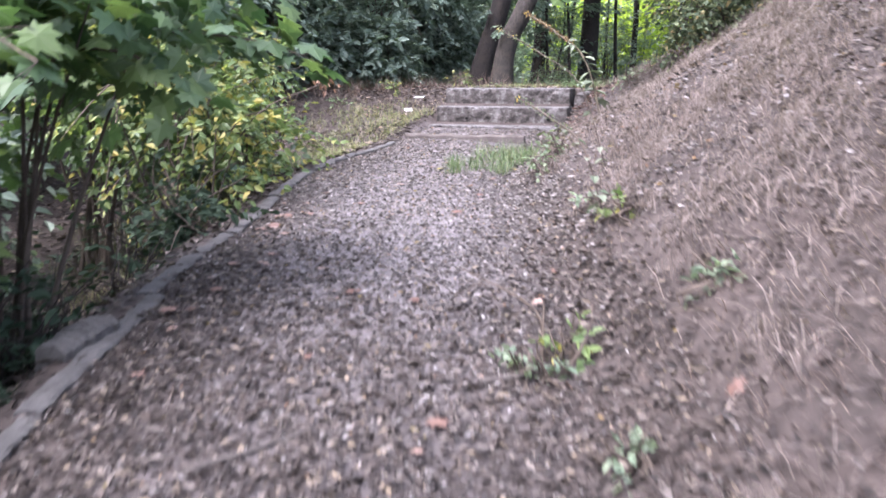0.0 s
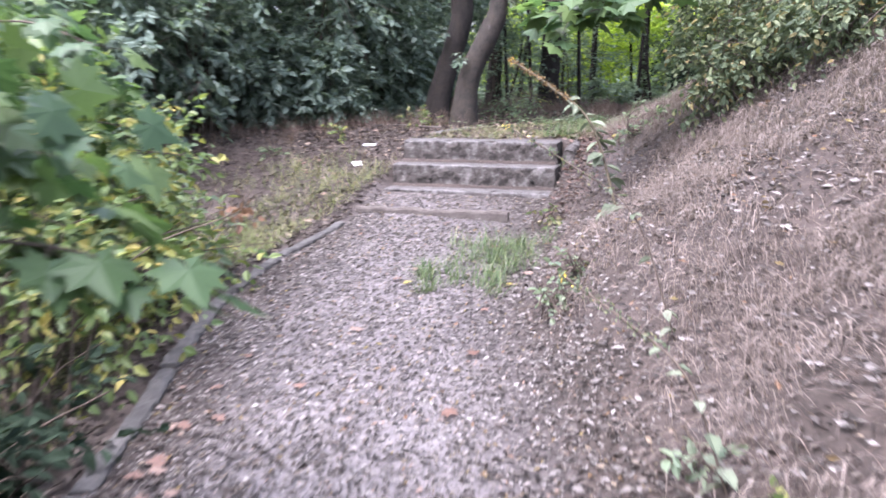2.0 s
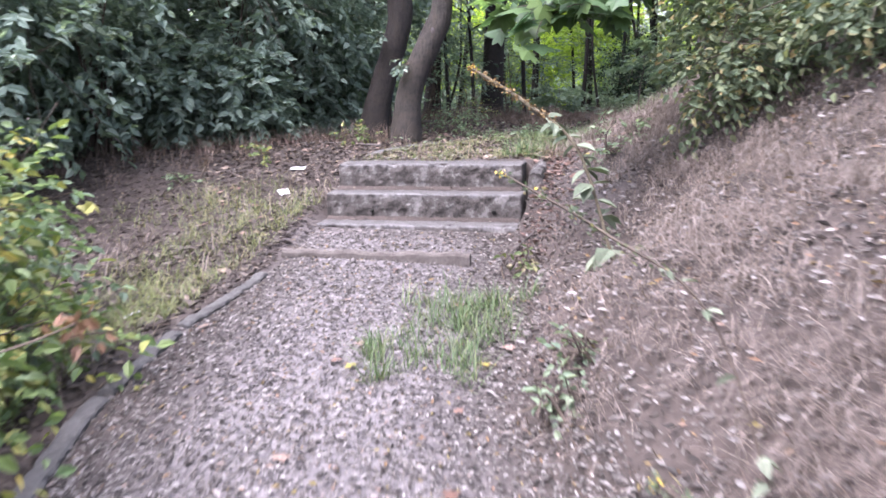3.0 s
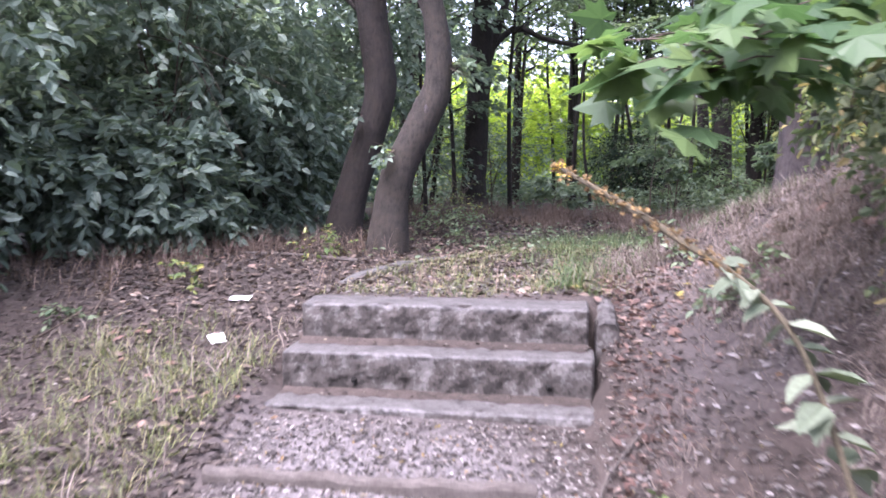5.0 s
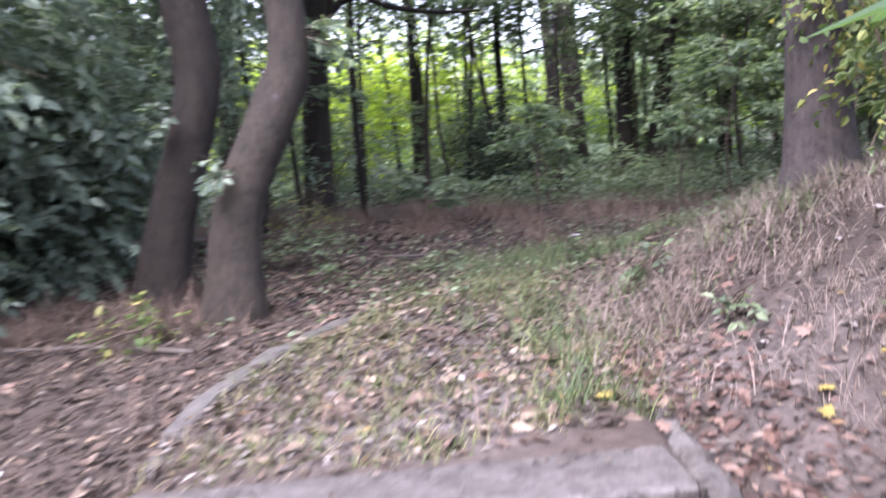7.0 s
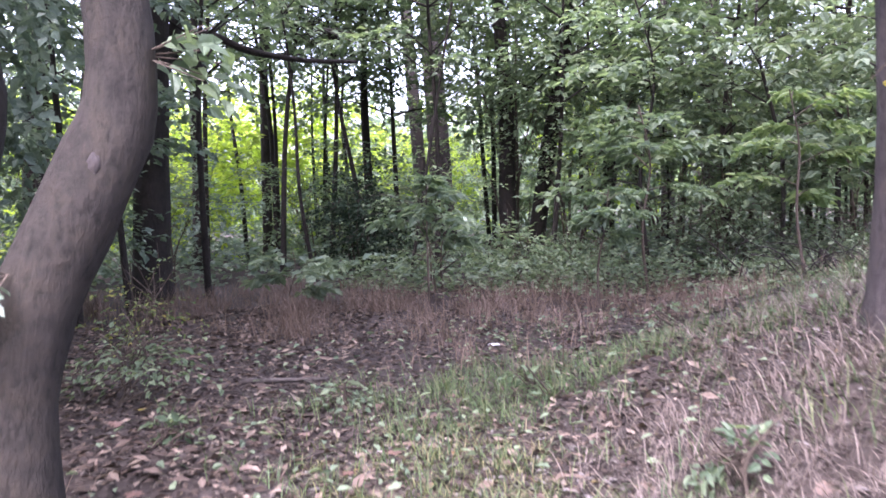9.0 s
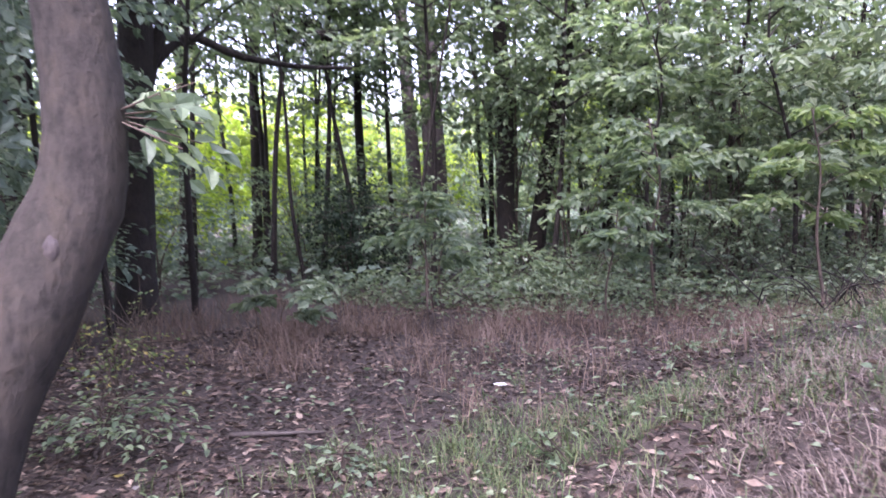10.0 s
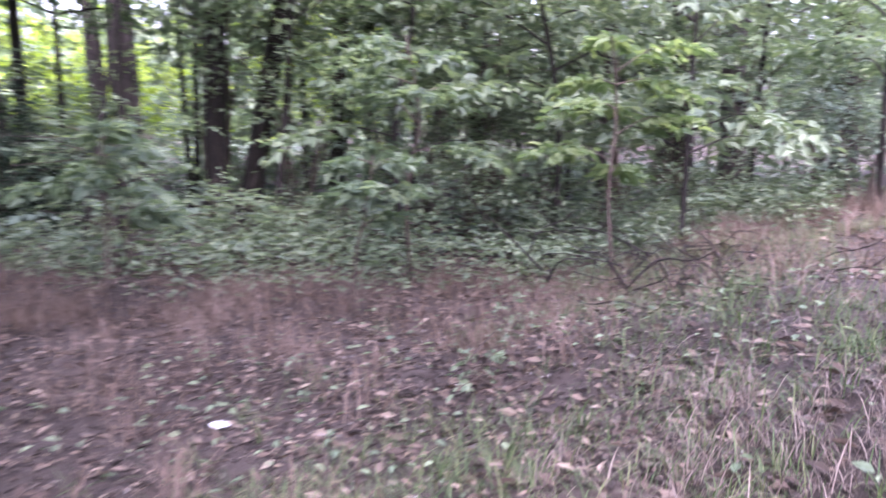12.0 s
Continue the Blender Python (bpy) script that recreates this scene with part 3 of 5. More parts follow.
def tree(name, line, radii, bark, leaf, crown, label, seed, n_twigs=260, per=14, leaf_size=0.11, limbs=6, template=OVATE, group="", twig_len=0.5, seg=14, flare=1.35):
    """A tree: trunk along line, limbs, and one or more crown lobes (centre, radii), all in metres."""
    rng = np.random.default_rng(seed)
    p = spline(line, 26)
    foot = p[0].copy()
    foot[2] = float(land(foot[0], foot[1]))
    root = tagged(new(name), label, "tree", group)
    root.location = foot
    p = p - foot
    p[0, 2] = -0.12
    r = np.interp(np.linspace(0, 1, 26), np.linspace(0, 1, len(radii)), radii)
    r = r * (1 + (flare - 1) * np.exp(-np.maximum(p[:, 2], 0) / 0.22))
    trunk = tube_part("trunk", [(p, r)], bark, root, seg, 0.05, seed)
    all_tips, all_d, n = [], [], max(1, len(crown))
    lines = []
    for c, rad in crown:
        c = np.asarray(c, float) - foot
        tips, d, lobes = crown_tips(rng, c, rad, n_twigs // n, 0.35, 9)
        all_tips.append(tips), all_d.append(d)
        for k in range(limbs):
            i = rng.integers(17, 25)
            q = lobes[k % len(lobes)]
            midp = (p[i] + q) / 2 + rng.normal(0, 0.15, 3)
            tube_part("limb", [(spline([p[i], midp, q], 9), np.linspace(min(0.05, r[i] * 0.5), 0.008, 9))], bark, trunk, 7, 0.05, seed + k)
        for k in rng.choice(len(tips), min(len(tips), 30), replace=False):
            near = lobes[np.argmin(np.linalg.norm(lobes - tips[k], axis=1))]
            lines.append((spline([near, tips[k] + d[k] * 0.3], 4), np.linspace(0.01, 0.004, 4)))
    if crown:
        tagged(tube_part("twig_work", lines, bark, root, 4), kind="stuff")
        tips, d = np.concatenate(all_tips), np.concatenate(all_d)
        q, ax, nm = spray(rng, tips, d + rng.normal(0, 0.4, d.shape), per, twig_len)
        tagged(leaves("crown", template, q, ax, nm, leaf_size * rng.uniform(0.6, 1.25, len(q)), leaf, root), kind="stuff")
    return root


# ---- large trees ----
def crown_over(x, y, z, r=1.8, h=1.3):
    return ((x, y, z), (r, r, h))


# Crown lobes are added above the view to shade the clearing floor.
tree("leaning_tree", [(0.83, 12.30, 1.42), (0.88, 12.29, 1.9), (0.97, 12.28, 2.2), (1.16, 12.25, 2.58), (1.25, 12.23, 2.85), (1.23, 12.24, 3.3), (1.12, 12.25, 3.8), (1.1, 12.3, 4.8), (1.3, 12.5, 6.5)],
     [0.15, 0.135, 0.13, 0.13, 0.11, 0.10, 0.095, 0.08, 0.05], BARK_BROWN, LEAF_MID, [crown_over(1.2, 13.2, 7.2, 2.6, 1.3), crown_over(3.6, 14.6, 7.4, 2.8, 1.3), crown_over(2.6, 16.6, 7.6, 2.4, 1.1)],
     "leaning brown-barked tree with a bent trunk", 11, 1000, 14, 0.15, template=DIAMOND)
leaning = bpy.data.objects["leaning_tree"]
kb = bmesh.new()
bmesh.ops.create_icosphere(kb, subdivisions=3, radius=1.0)
for v in kb.verts:
    v.co = Vector((v.co.x * 0.022, v.co.y * 0.016, v.co.z * 0.035)) * (1 + 0.25 * noise.noise(v.co * 2.5))
knot = part("knot", from_bm("knot", kb, BARK_GREY), [o for o in leaning.children if o.name.startswith("trunk")][0], "pale scar where a limb broke off")
knot.location = Vector((1.13, 12.14, 2.6)) - leaning.location
tree("curved_tree", [(0.52, 13.2, 1.45), (0.67, 13.19, 2.04), (0.80, 13.18, 2.43), (0.90, 13.17, 2.8), (0.88, 13.17, 3.15), (0.82, 13.18, 3.6), (0.78, 13.2, 4.6), (0.7, 13.3, 6.5)],
     [0.155, 0.14, 0.14, 0.145, 0.145, 0.14, 0.11, 0.06], BARK_DARK, LEAF_DARK, [crown_over(-0.6, 13.9, 5.4, 2.3, 1.6)], "dark tree with a gently curved trunk beside a thicket", 12, 90, 14, 0.12)
# This high crown is unseen too, spread wide to darken the ground below.
tree("bank_tree", [(3.66, 10.9, 1.8), (3.65, 10.9, 2.6), (3.64, 10.9, 3.6), (3.7, 10.9, 5.5), (3.8, 11.0, 7.5)], [0.165, 0.155, 0.15, 0.13, 0.07], BARK_GREY, LEAF_MID,
     [crown_over(4.2, 11.6, 7.8, 3.0, 1.4), crown_over(2.0, 10.2, 8.2, 2.8, 1.2)], "straight grey-barked tree standing on top of the bank", 13, 800, 14, 0.15, template=DIAMOND)
FOREST = [
    # name, foot, lean, radius, height, bark, label
    ("woodland_tree", (3.08, 18.6), (0.05, 0.0), 0.20, 9.0, BARK_DARK, "thick dark trunk standing behind the leaning tree"),
    ("woodland_tree", (2.2, 20.2), (0.06, 0.0), 0.16, 9.0, BARK_DARK, "dark woodland tree in shade"),
    ("woodland_tree", (9.85, 22.75), (-0.02, 0.02), 0.235, 11.0, BARK_GREY, "tall grey trunk of a twin-stemmed tree"),
    ("woodland_tree", (9.5, 22.95), (-0.015, 0.02), 0.14, 11.0, BARK_GREY, "slim grey trunk beside its thicker twin"),
    ("woodland_tree", (8.2, 18.75), (-0.035, 0.02), 0.13, 6.0, BARK_DARK, "dark forked trunk rising from a low clump"),
    ("woodland_tree", (8.45, 18.6), (0.14, -0.1), 0.13, 5.0, BARK_DARK, "dark slanting trunk rising from a low clump"),
    ("woodland_tree", (15.13, 20.55), (0.0, 0.0), 0.21, 11.0, BARK_DARK, "dark straight woodland tree among saplings"),
    ("woodland_tree", (12.85, 15.0), (-0.02, 0.06), 0.14, 9.0, BARK_DARK, "slim dark woodland tree"),
    ("woodland_tree", (12.81, 14.4), (-0.01, 0.03), 0.17, 9.0, BARK_GREY, "grey woodland tree behind brushwood"),
    ("woodland_tree", (12.9, 13.1), (0.0, 0.03), 0.16, 9.0, BARK_DARK, "dark woodland tree behind brushwood"),
    ("woodland_tree", (7.2, 21.0), (0.005, 0.0), 0.075, 6.0, BARK_DARK, "slender dark young tree"),
    ("woodland_tree", (6.4, 23.2), (0.02, 0.0), 0.09, 8.0, BARK_DARK, "slender dark tree against bright foliage"),
    ("woodland_tree", (4.9, 22.5), (0.05, 0.0), 0.08, 8.0, BARK_DARK, "slender dark tree against bright foliage"),
    ("woodland_tree", (10.2, 21.3), (0.0, 0.0), 0.11, 10.0, BARK_DARK, "dark woodland tree deep in the wood"),
    ("woodland_tree", (10.4, 19.0), (0.05, 0.0), 0.10, 9.0, BARK_DARK, "slim dark woodland tree deep in the wood"),
    ("woodland_tree", (14.56, 21.27), (0.0, 0.0), 0.15, 10.0, BARK_GREY, "grey woodland tree deep in the wood"),
    ("woodland_tree", (16.0, 16.5), (0.02, 0.0), 0.18, 10.0, BARK_DARK, "dark woodland tree deep in the wood"),
    ("woodland_tree", (15.0, 12.5), (0.0, 0.04), 0.15, 10.0, BARK_DARK, "dark woodland tree deep in the wood"),
    ("woodland_tree", (-2.5, 15.5), (0.1, 0.0), 0.15, 8.0, BARK_DARK, "dark tree deep in the thicket"),
    ("woodland_tree", (-0.6, 16.6), (0.04, 0.0), 0.14, 9.0, BARK_DARK, "dark tree deep in the thicket"),
    ("woodland_tree", (-5.0, 13.5), (0.0, 0.0), 0.18, 8.0, BARK_DARK, "dark tree deep in the thicket"),
]
# Added trees, never in view, whose crowns darken the lower path and bank.
FOREST += [
    ("unseen_shade_tree", (-3.6, -1.6), (0.08, 0.03), 0.20, 8.0, BARK_DARK, "added unseen dark broad-crowned tree shading the lower path"),
    ("unseen_shade_tree", (-3.2, -3.0), (0.1, 0.02), 0.20, 8.5, BARK_DARK, "added unseen dark broad-crowned tree shading the lower path"),
    ("unseen_shade_tree", (3.4, 1.0), (-0.22, 0.06), 0.20, 8.5, BARK_GREY, "added unseen grey tree leaning over the lower path to shade it"),
    ("unseen_shade_tree", (4.9, 5.4), (-0.2, 0.0), 0.20, 9.0, BARK_GREY, "added unseen grey tree leaning over the dry bank to shade it"),
]
rf = np.random.default_rng(21)
for k, (name, (x, y), (lx, ly), rad, high, bark, label) in enumerate(FOREST):
    z = float(land(x, y))
    hs = np.array([0, 0.15, 0.4, 0.7, 1.0]) * high
    line = [(x + lx * h + (rf.normal(0, 0.05) if h > 2 else 0), y + ly * h, z + h) for h in hs]
    small = high < 6.5
    cz = z + high * (0.62 if small else 0.72)
    cr = 1.7 if small else rf.uniform(1.7, 2.4) + (1.0 if name == "unseen_shade_tree" else 0)
    tree(name, line, [rad, rad * 0.93, rad * 0.85, rad * 0.6, rad * 0.25], bark, LEAF_MID if small else [LEAF_MID, LEAF_DARK, LEAF_MID][k % 3], [crown_over(x + lx * high * 0.7, y, cz, cr, high * 0.22)],
         label, 40 + k, 620 if name == "unseen_shade_tree" else (110 if small else 70), 15, 0.12 if x > 7 and name != "unseen_shade_tree" else 0.092, 5, DIAMOND, "trees of the wood", 0.6, 10)

behind = [o for o in bpy.data.objects if o.name.startswith("woodland_tree") and abs(o.location.x - 3.08) < 0.01][0]
bole = [o for o in behind.children if o.name.startswith("trunk")][0]
for path, thick in (([(3.28, 18.6, 3.9), (3.79, 18.67, 4.35), (4.19, 18.31, 4.14), (4.63, 17.89, 4.0), (5.1, 17.5, 3.95)], 0.06), ([(3.27, 18.6, 3.8), (3.55, 18.65, 4.5), (3.9, 18.7, 5.6)], 0.11)):
    tube_part("limb", [(spline(np.array(path) - np.array(behind.location), 14), np.linspace(thick, thick * 0.3, 14))], BARK_DARK, bole, 8, 0.08, 61)

for k in range(26):
    x, y = rf.uniform(2.0, 14.5), rf.uniform(17.5, 26.5)
    if x > 9.5:
        y = rf.uniform(14.5, 24)
    high, lean, lean_y = rf.uniform(4.0, 7.5), rf.normal(0, 0.09), rf.normal(0, 0.05)
    z, rad = float(land(x, y)), rf.uniform(0.02, 0.045)
    tree("slender_tree", [(x + lean * h + (rf.normal(0, 0.06) if h > 1 else 0), y + lean_y * h, z + h) for h in np.linspace(0, high, 5)], [rad, rad * 0.9, rad * 0.7, rad * 0.5, rad * 0.2], BARK_DARK, LEAF_MID,
         [crown_over(x + lean * high * 0.7, y, z + high * 0.75, 1.0, high * 0.22)], "slender dark stem with a thin leafy crown in the wood", 800 + k, 26, 13, 0.085, 5, DIAMOND, "slender trees of the wood", 0.45, 7)



def young_tree(x, y, high, reach, first, leaf, seed, size=0.12, label="young woodland tree with level sprays of green leaves"):
    """A thin bent stem with nearly level branches that carry flat drooping sprays."""
    rng = np.random.default_rng(seed)
    root = tagged(new("young_tree"), label, "tree", "young trees of the wood")
    root.location = (x, y, float(land(x, y)))
    bend = rng.normal(0, 0.04, 2)
    stem = spline([(0, 0, -0.1), (*(bend * high * 0.5 + rng.normal(0, 0.06, 2)), high * 0.35), (*(bend * high + rng.normal(0, 0.1, 2)), high * 0.7), (*(bend * high * 1.4), high)], 20)
    thick = 0.004 + 0.007 * high
    bark = BARK_DARK if high > 2.5 else TWIG
    trunk = tube_part("trunk", [(stem, np.linspace(thick, min(0.008, thick * 0.4), 20))], bark, root, 8, 0.05, seed)
    tips, dirs, thin = [], [], []
    count = int(3 + high * 4.2)
    for k in range(count):
        u = first / high + (1 - first / high) * (k + rng.random()) / count
        a = k * 2.4 + rng.normal(0, 0.5)
        start = stem[min(19, int(u * 19))]
        ln = reach * (1.05 - 0.6 * abs(u - 0.45)) * rng.uniform(0.6, 1.15)
        d = np.array([math.cos(a), math.sin(a), rng.uniform(0.0, 0.5)])
        end = start + d * ln + np.array([0, 0, -0.12 * ln])
        line = spline([start, start + d * ln * 0.55 + np.array([0, 0, 0.08 * ln]), end], 8)
        if k % 3 == 0:
            tube_part("limb", [(line, np.linspace(thick * 0.42, 0.002, 8))], bark, trunk, 6, 0.05, seed + k)
        else:
            thin.append((line, np.linspace(thick * 0.35, 0.002, 8)))
        side = np.array([-d[1], d[0], 0])
        for j in (2, 3, 4, 5, 6, 7):
            for turn in ((-1, 1) if j < 7 else (0,)):
                tips.append(line[j])
                dirs.append(d * np.array([1, 1, 0.3]) + side * turn * rng.uniform(0.6, 1.2) + rng.normal(0, 0.15, 3))
    tagged(tube_part("twig_work", thin, bark, root, 5), kind="stuff")
    p, ax, nm = spray(rng, np.array(tips), np.array(dirs), 8, 0.42 * reach, 0.3)
    nm = np.array([0, 0, 1.0]) + rng.normal(0, 0.42, nm.shape)
    tagged(leaves("foliage", OVATE if y < 18 else DIAMOND, p, ax, nm, size * rng.uniform(0.6, 1.25, len(p)), leaf, root), kind="stuff")


YOUNG = [  # x, y, height, reach, height of the lowest branch, leaf
    (3.77, 18.8, 5.6, 1.3, 2.5, LEAF_MID), (6.2, 20.5, 6.0, 1.3, 2.7, LEAF_MID), (2.6, 17.6, 4.6, 1.0, 1.6, LEAF_DARK),
    (4.6, 21.2, 6.5, 1.5, 2.4, LEAF_MID), (6.3, 22.6, 7.0, 1.6, 2.8, LEAF_MID), (8.0, 24.0, 6.5, 1.6, 2.8, LEAF_LEAFY), (7.6, 20.8, 6.0, 1.4, 2.2, LEAF_MID), (7.0, 18.9, 5.4, 1.3, 2.4, LEAF_MID),
    (7.9, 17.6, 5.0, 1.2, 2.1, LEAF_MID), (9.3, 18.1, 5.6, 1.5, 1.6, LEAF_MID), (7.9, 15.9, 3.4, 1.0, 1.0, LEAF_MID), (9.7, 16.2, 5.0, 1.4, 1.2, LEAF_MID), (8.7, 14.8, 3.8, 1.1, 0.9, LEAF_PALE),
    (10.3, 15.1, 5.5, 1.4, 1.4, LEAF_MID), (8.4, 13.5, 3.0, 0.9, 0.7, LEAF_PALE), (12.4, 19.2, 6.5, 1.7, 1.5, LEAF_MID), (11.0, 22.0, 7.0, 1.8, 1.8, LEAF_LEAFY), (13.6, 22.4, 7.5, 1.8, 1.6, LEAF_MID), (13.4, 17.8, 6.5, 1.6, 1.2, LEAF_LEAFY),
    (12.1, 16.4, 6.0, 1.5, 1.2, LEAF_MID), (14.1, 15.5, 6.5, 1.6, 1.4, LEAF_MID), (11.0, 13.7, 5.0, 1.3, 1.0, LEAF_MID), (9.9, 12.3, 4.0, 1.1, 1.0, LEAF_MID), (16.5, 19.9, 7.5, 1.8, 1.5, LEAF_LEAFY), (14.6, 13.7, 6.0, 1.6, 1.2, LEAF_MID),
    (2.9, 21.2, 6.5, 1.6, 2.0, LEAF_MID), (1.2, 19.2, 6.0, 1.6, 1.6, LEAF_DARK), (5.4, 20.4, 6.2, 1.2, 3.2, LEAF_MID), (9.2, 20.4, 6.4, 1.5, 2.0, LEAF_MID),
    (13.2, 11.6, 5.5, 1.5, 1.0, LEAF_MID), (15.6, 17.4, 7.0, 1.7, 1.4, LEAF_MID), (18.2, 16.4, 7.0, 1.8, 1.4, LEAF_MID),
    (4.95, 16.05, 1.3, 0.4, 0.6, LEAF_MID), (6.02, 14.87, 1.1, 0.3, 0.6, LEAF_MID), (6.95, 15.1, 1.9, 0.55, 0.8, LEAF_MID), (7.1, 13.5, 1.6, 0.5, 0.7, LEAF_LEAFY), (3.7, 16.4, 0.6, 0.38, 0.2, LEAF_PALE),
]
for k, (x, y, high, reach, first, leaf) in enumerate(YOUNG):
    young_tree(x, y, high, reach, first, leaf, 950 + k, 0.125 if high > 2.5 else 0.1)
# ---- thicket beside and behind the path ----
THICKET = [(-1.0, 13.6, 3.4, 1.5), (-2.4, 12.3, 3.6, 1.5), (-3.4, 10.8, 3.4, 1.5), (-4.6, 9.6, 3.6, 1.6), (-5.6, 12.2, 4.6, 2.0), (-3.2, 14.8, 4.8, 2.0),
           (-0.9, 15.8, 4.6, 1.9), (-6.5, 8.5, 4.2, 1.9), (-4.4, 7.2, 3.0, 1.3), (1.0, 17.0, 4.0, 1.5), (-8.5, 11.0, 5.0, 2.2), (-6.0, 15.5, 5.5, 2.4)]
THICKET += [(-8.0, 8.0, 4.5, 2.0), (-9.5, 14.5, 5.5, 2.4), (-7.5, 18.5, 5.5, 2.4), (-3.6, 19.0, 5.0, 2.2), (-11.5, 9.5, 5.5, 2.4), (-7.5, 5.0, 4.5, 2.0), (-0.6, 20.5, 5.0, 2.0), (-1.9, 13.9, 2.2, 1.2), (-3.0, 12.6, 2.0, 1.1), (-0.3, 14.6, 1.7, 0.9), (0.3, 15.9, 2.2, 1.0), (-1.2, 12.9, 1.3, 0.7)]
for k, (x, y, h, w) in enumerate(THICKET):
    shrub("thicket_bush", x, y, h, w, LEAF_DARK, 520 if k < 5 or k == 8 or k > 18 else 520, 13, 0.115, "dense dark green leafy bush at the edge of the wood", 70 + k, 0.42, OVATE if k < 5 or k == 8 or k > 18 else DIAMOND, "bushes of the thicket", 12, 0.05 if k > 18 else 0.2)
# ---- growth on the low side of the path ----
shrub("maple_sapling", -1.85, 3.35, 2.5, 0.8, LEAF_MAPLE, 250, 6, 0.115, "young maple with broad green lobed leaves beside the path", 101, 0.4, MAPLE, "", 16, 0.68, 0.3, "sapling", singles=280)
shrub("maple_sapling", -2.55, 6.2, 2.9, 1.0, LEAF_MAPLE, 420, 7, 0.10, "young maple with broad green lobed leaves beside the path", 102, 0.4, MAPLE, "", 11, 0.35, 0.4, "sapling")
shrub("maple_sapling", -2.7, 2.9, 3.1, 1.25, LEAF_MAPLE, 560, 6, 0.135, "young maple with broad green lobed leaves beside the path", 103, 0.4, MAPLE, "", 16, 0.5, 0.3, "sapling")
shrub("yellowing_shrub", -1.75, 5.5, 1.75, 0.75, LEAF_GOLD, 300, 7, 0.066, "loose shrub with yellowing small leaves beside the kerb", 104, 0.28, OVATE, "", 14, 0.15)
shrub("yellowing_shrub", -1.55, 6.7, 1.25, 0.6, LEAF_GOLD, 300, 7, 0.07, "low shrub with yellow and green leaves in grass", 105, 0.25, OVATE, "", 10, 0.1)
shrub("nettle_patch", -2.3, 7.6, 1.3, 0.8, LEAF_MID, 360, 8, 0.09, "knee-high green leafy growth beside the slope", 106, 0.28, OVATE, "", 16, 0.1)
shrub("dark_undergrowth", -3.1, 4.3, 1.2, 0.9, LEAF_DARK, 320, 8, 0.09, "dark shaded undergrowth below the path", 107, 0.3, OVATE, "", 14, 0.05)
shrub("dark_undergrowth", -3.2, 2.4, 1.2, 0.8, LEAF_DARK, 260, 8, 0.09, "dark shaded undergrowth below the path", 108, 0.3, OVATE, "", 14, 0.05)
shrub("dark_undergrowth", -4.0, 5.0, 2.6, 1.4, LEAF_DARK, 500, 9, 0.12, "dark shaded undergrowth below the path", 109, 0.4, OVATE, "", 10, 0.05)
shrub("dark_undergrowth", -4.4, 2.4, 3.2, 1.6, LEAF_DARK, 500, 9, 0.12, "dark shaded undergrowth below the path", 110, 0.4, OVATE, "", 10, 0.05)
def dried_cluster():
    rng = np.random.default_rng(120)
    root = tagged(new("dead_twig"), "broken twig carrying a bunch of curled orange-brown dead leaves", "twig")
    foot = np.array([-1.55, 5.35, float(land(-1.55, 5.35))])
    root.location = foot
    tip = np.array([-0.70, 5.16, 1.52]) - foot
    tube_part("stem", [(spline([(0, 0, 0), tip * np.array([0.4, 0.4, 0.75]), tip], 10), np.linspace(0.006, 0.003, 10))], TWIG, root, 6)
    n = 24
    leaves("dead_leaves", OVATE, tip + rng.normal(0, 0.03, (n, 3)), rng.normal(0, 1, (n, 3)) + np.array([0, 0, -0.6]), rng.normal(0, 1, (n, 3)), rng.uniform(0.025, 0.05, n), DEAD_LEAF, root)


dried_cluster()
# Ditch plants: the canopy's shade is carried by the near-black leaf colour.
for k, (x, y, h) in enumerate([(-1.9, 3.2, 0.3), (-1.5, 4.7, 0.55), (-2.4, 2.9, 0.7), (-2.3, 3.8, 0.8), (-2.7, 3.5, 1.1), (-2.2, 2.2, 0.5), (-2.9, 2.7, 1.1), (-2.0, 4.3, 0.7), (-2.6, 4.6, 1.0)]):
    shrub("dark_undergrowth", x, y, h, 0.38, LEAF_SHADED, 70, 7, 0.08, "undergrowth in the ditch below the path, shade put into its leaf colour", 130 + k, 0.2, OVATE, "", 9, 0.05)
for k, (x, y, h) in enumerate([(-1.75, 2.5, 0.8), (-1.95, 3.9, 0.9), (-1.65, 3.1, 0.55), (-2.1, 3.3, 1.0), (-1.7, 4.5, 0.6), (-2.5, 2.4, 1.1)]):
    shrub("bramble_tangle", x, y, h, 0.42, LEAF_SHADED, 60, 6, 0.07, "dark tangle of bare bramble stems in the ditch, leaf colour darkened for shade", 160 + k, 0.25, OVATE, "", 34, 0.05, material_stem=BARK_DARK)
# ---- on the bank ----
shrub("bank_bush", 2.68, 8.35, 1.6, 0.58, LEAF_BRAMBLE, 480, 10, 0.062, "grey-green bramble bush on top of the dry bank", 111, 0.3, OVATE, "", 12, 0.02)
shrub("bank_bush", 2.95, 7.5, 1.5, 0.75, LEAF_BRAMBLE, 560, 10, 0.062, "grey-green bramble bush on top of the dry bank", 112, 0.3, OVATE, "", 12, 0.02)
shrub("bank_bush", 2.4, 7.75, 0.8, 0.42, LEAF_BRAMBLE, 280, 9, 0.055, "low grey-green bramble bush spilling over the dry bank", 114, 0.25, OVATE, "", 10, 0.02)
shrub("bank_bush", 2.7, 6.9, 0.75, 0.45, LEAF_BRAMBLE, 260, 9, 0.055, "low grey-green bramble bush spilling over the dry bank", 115, 0.25, OVATE, "", 10, 0.02)
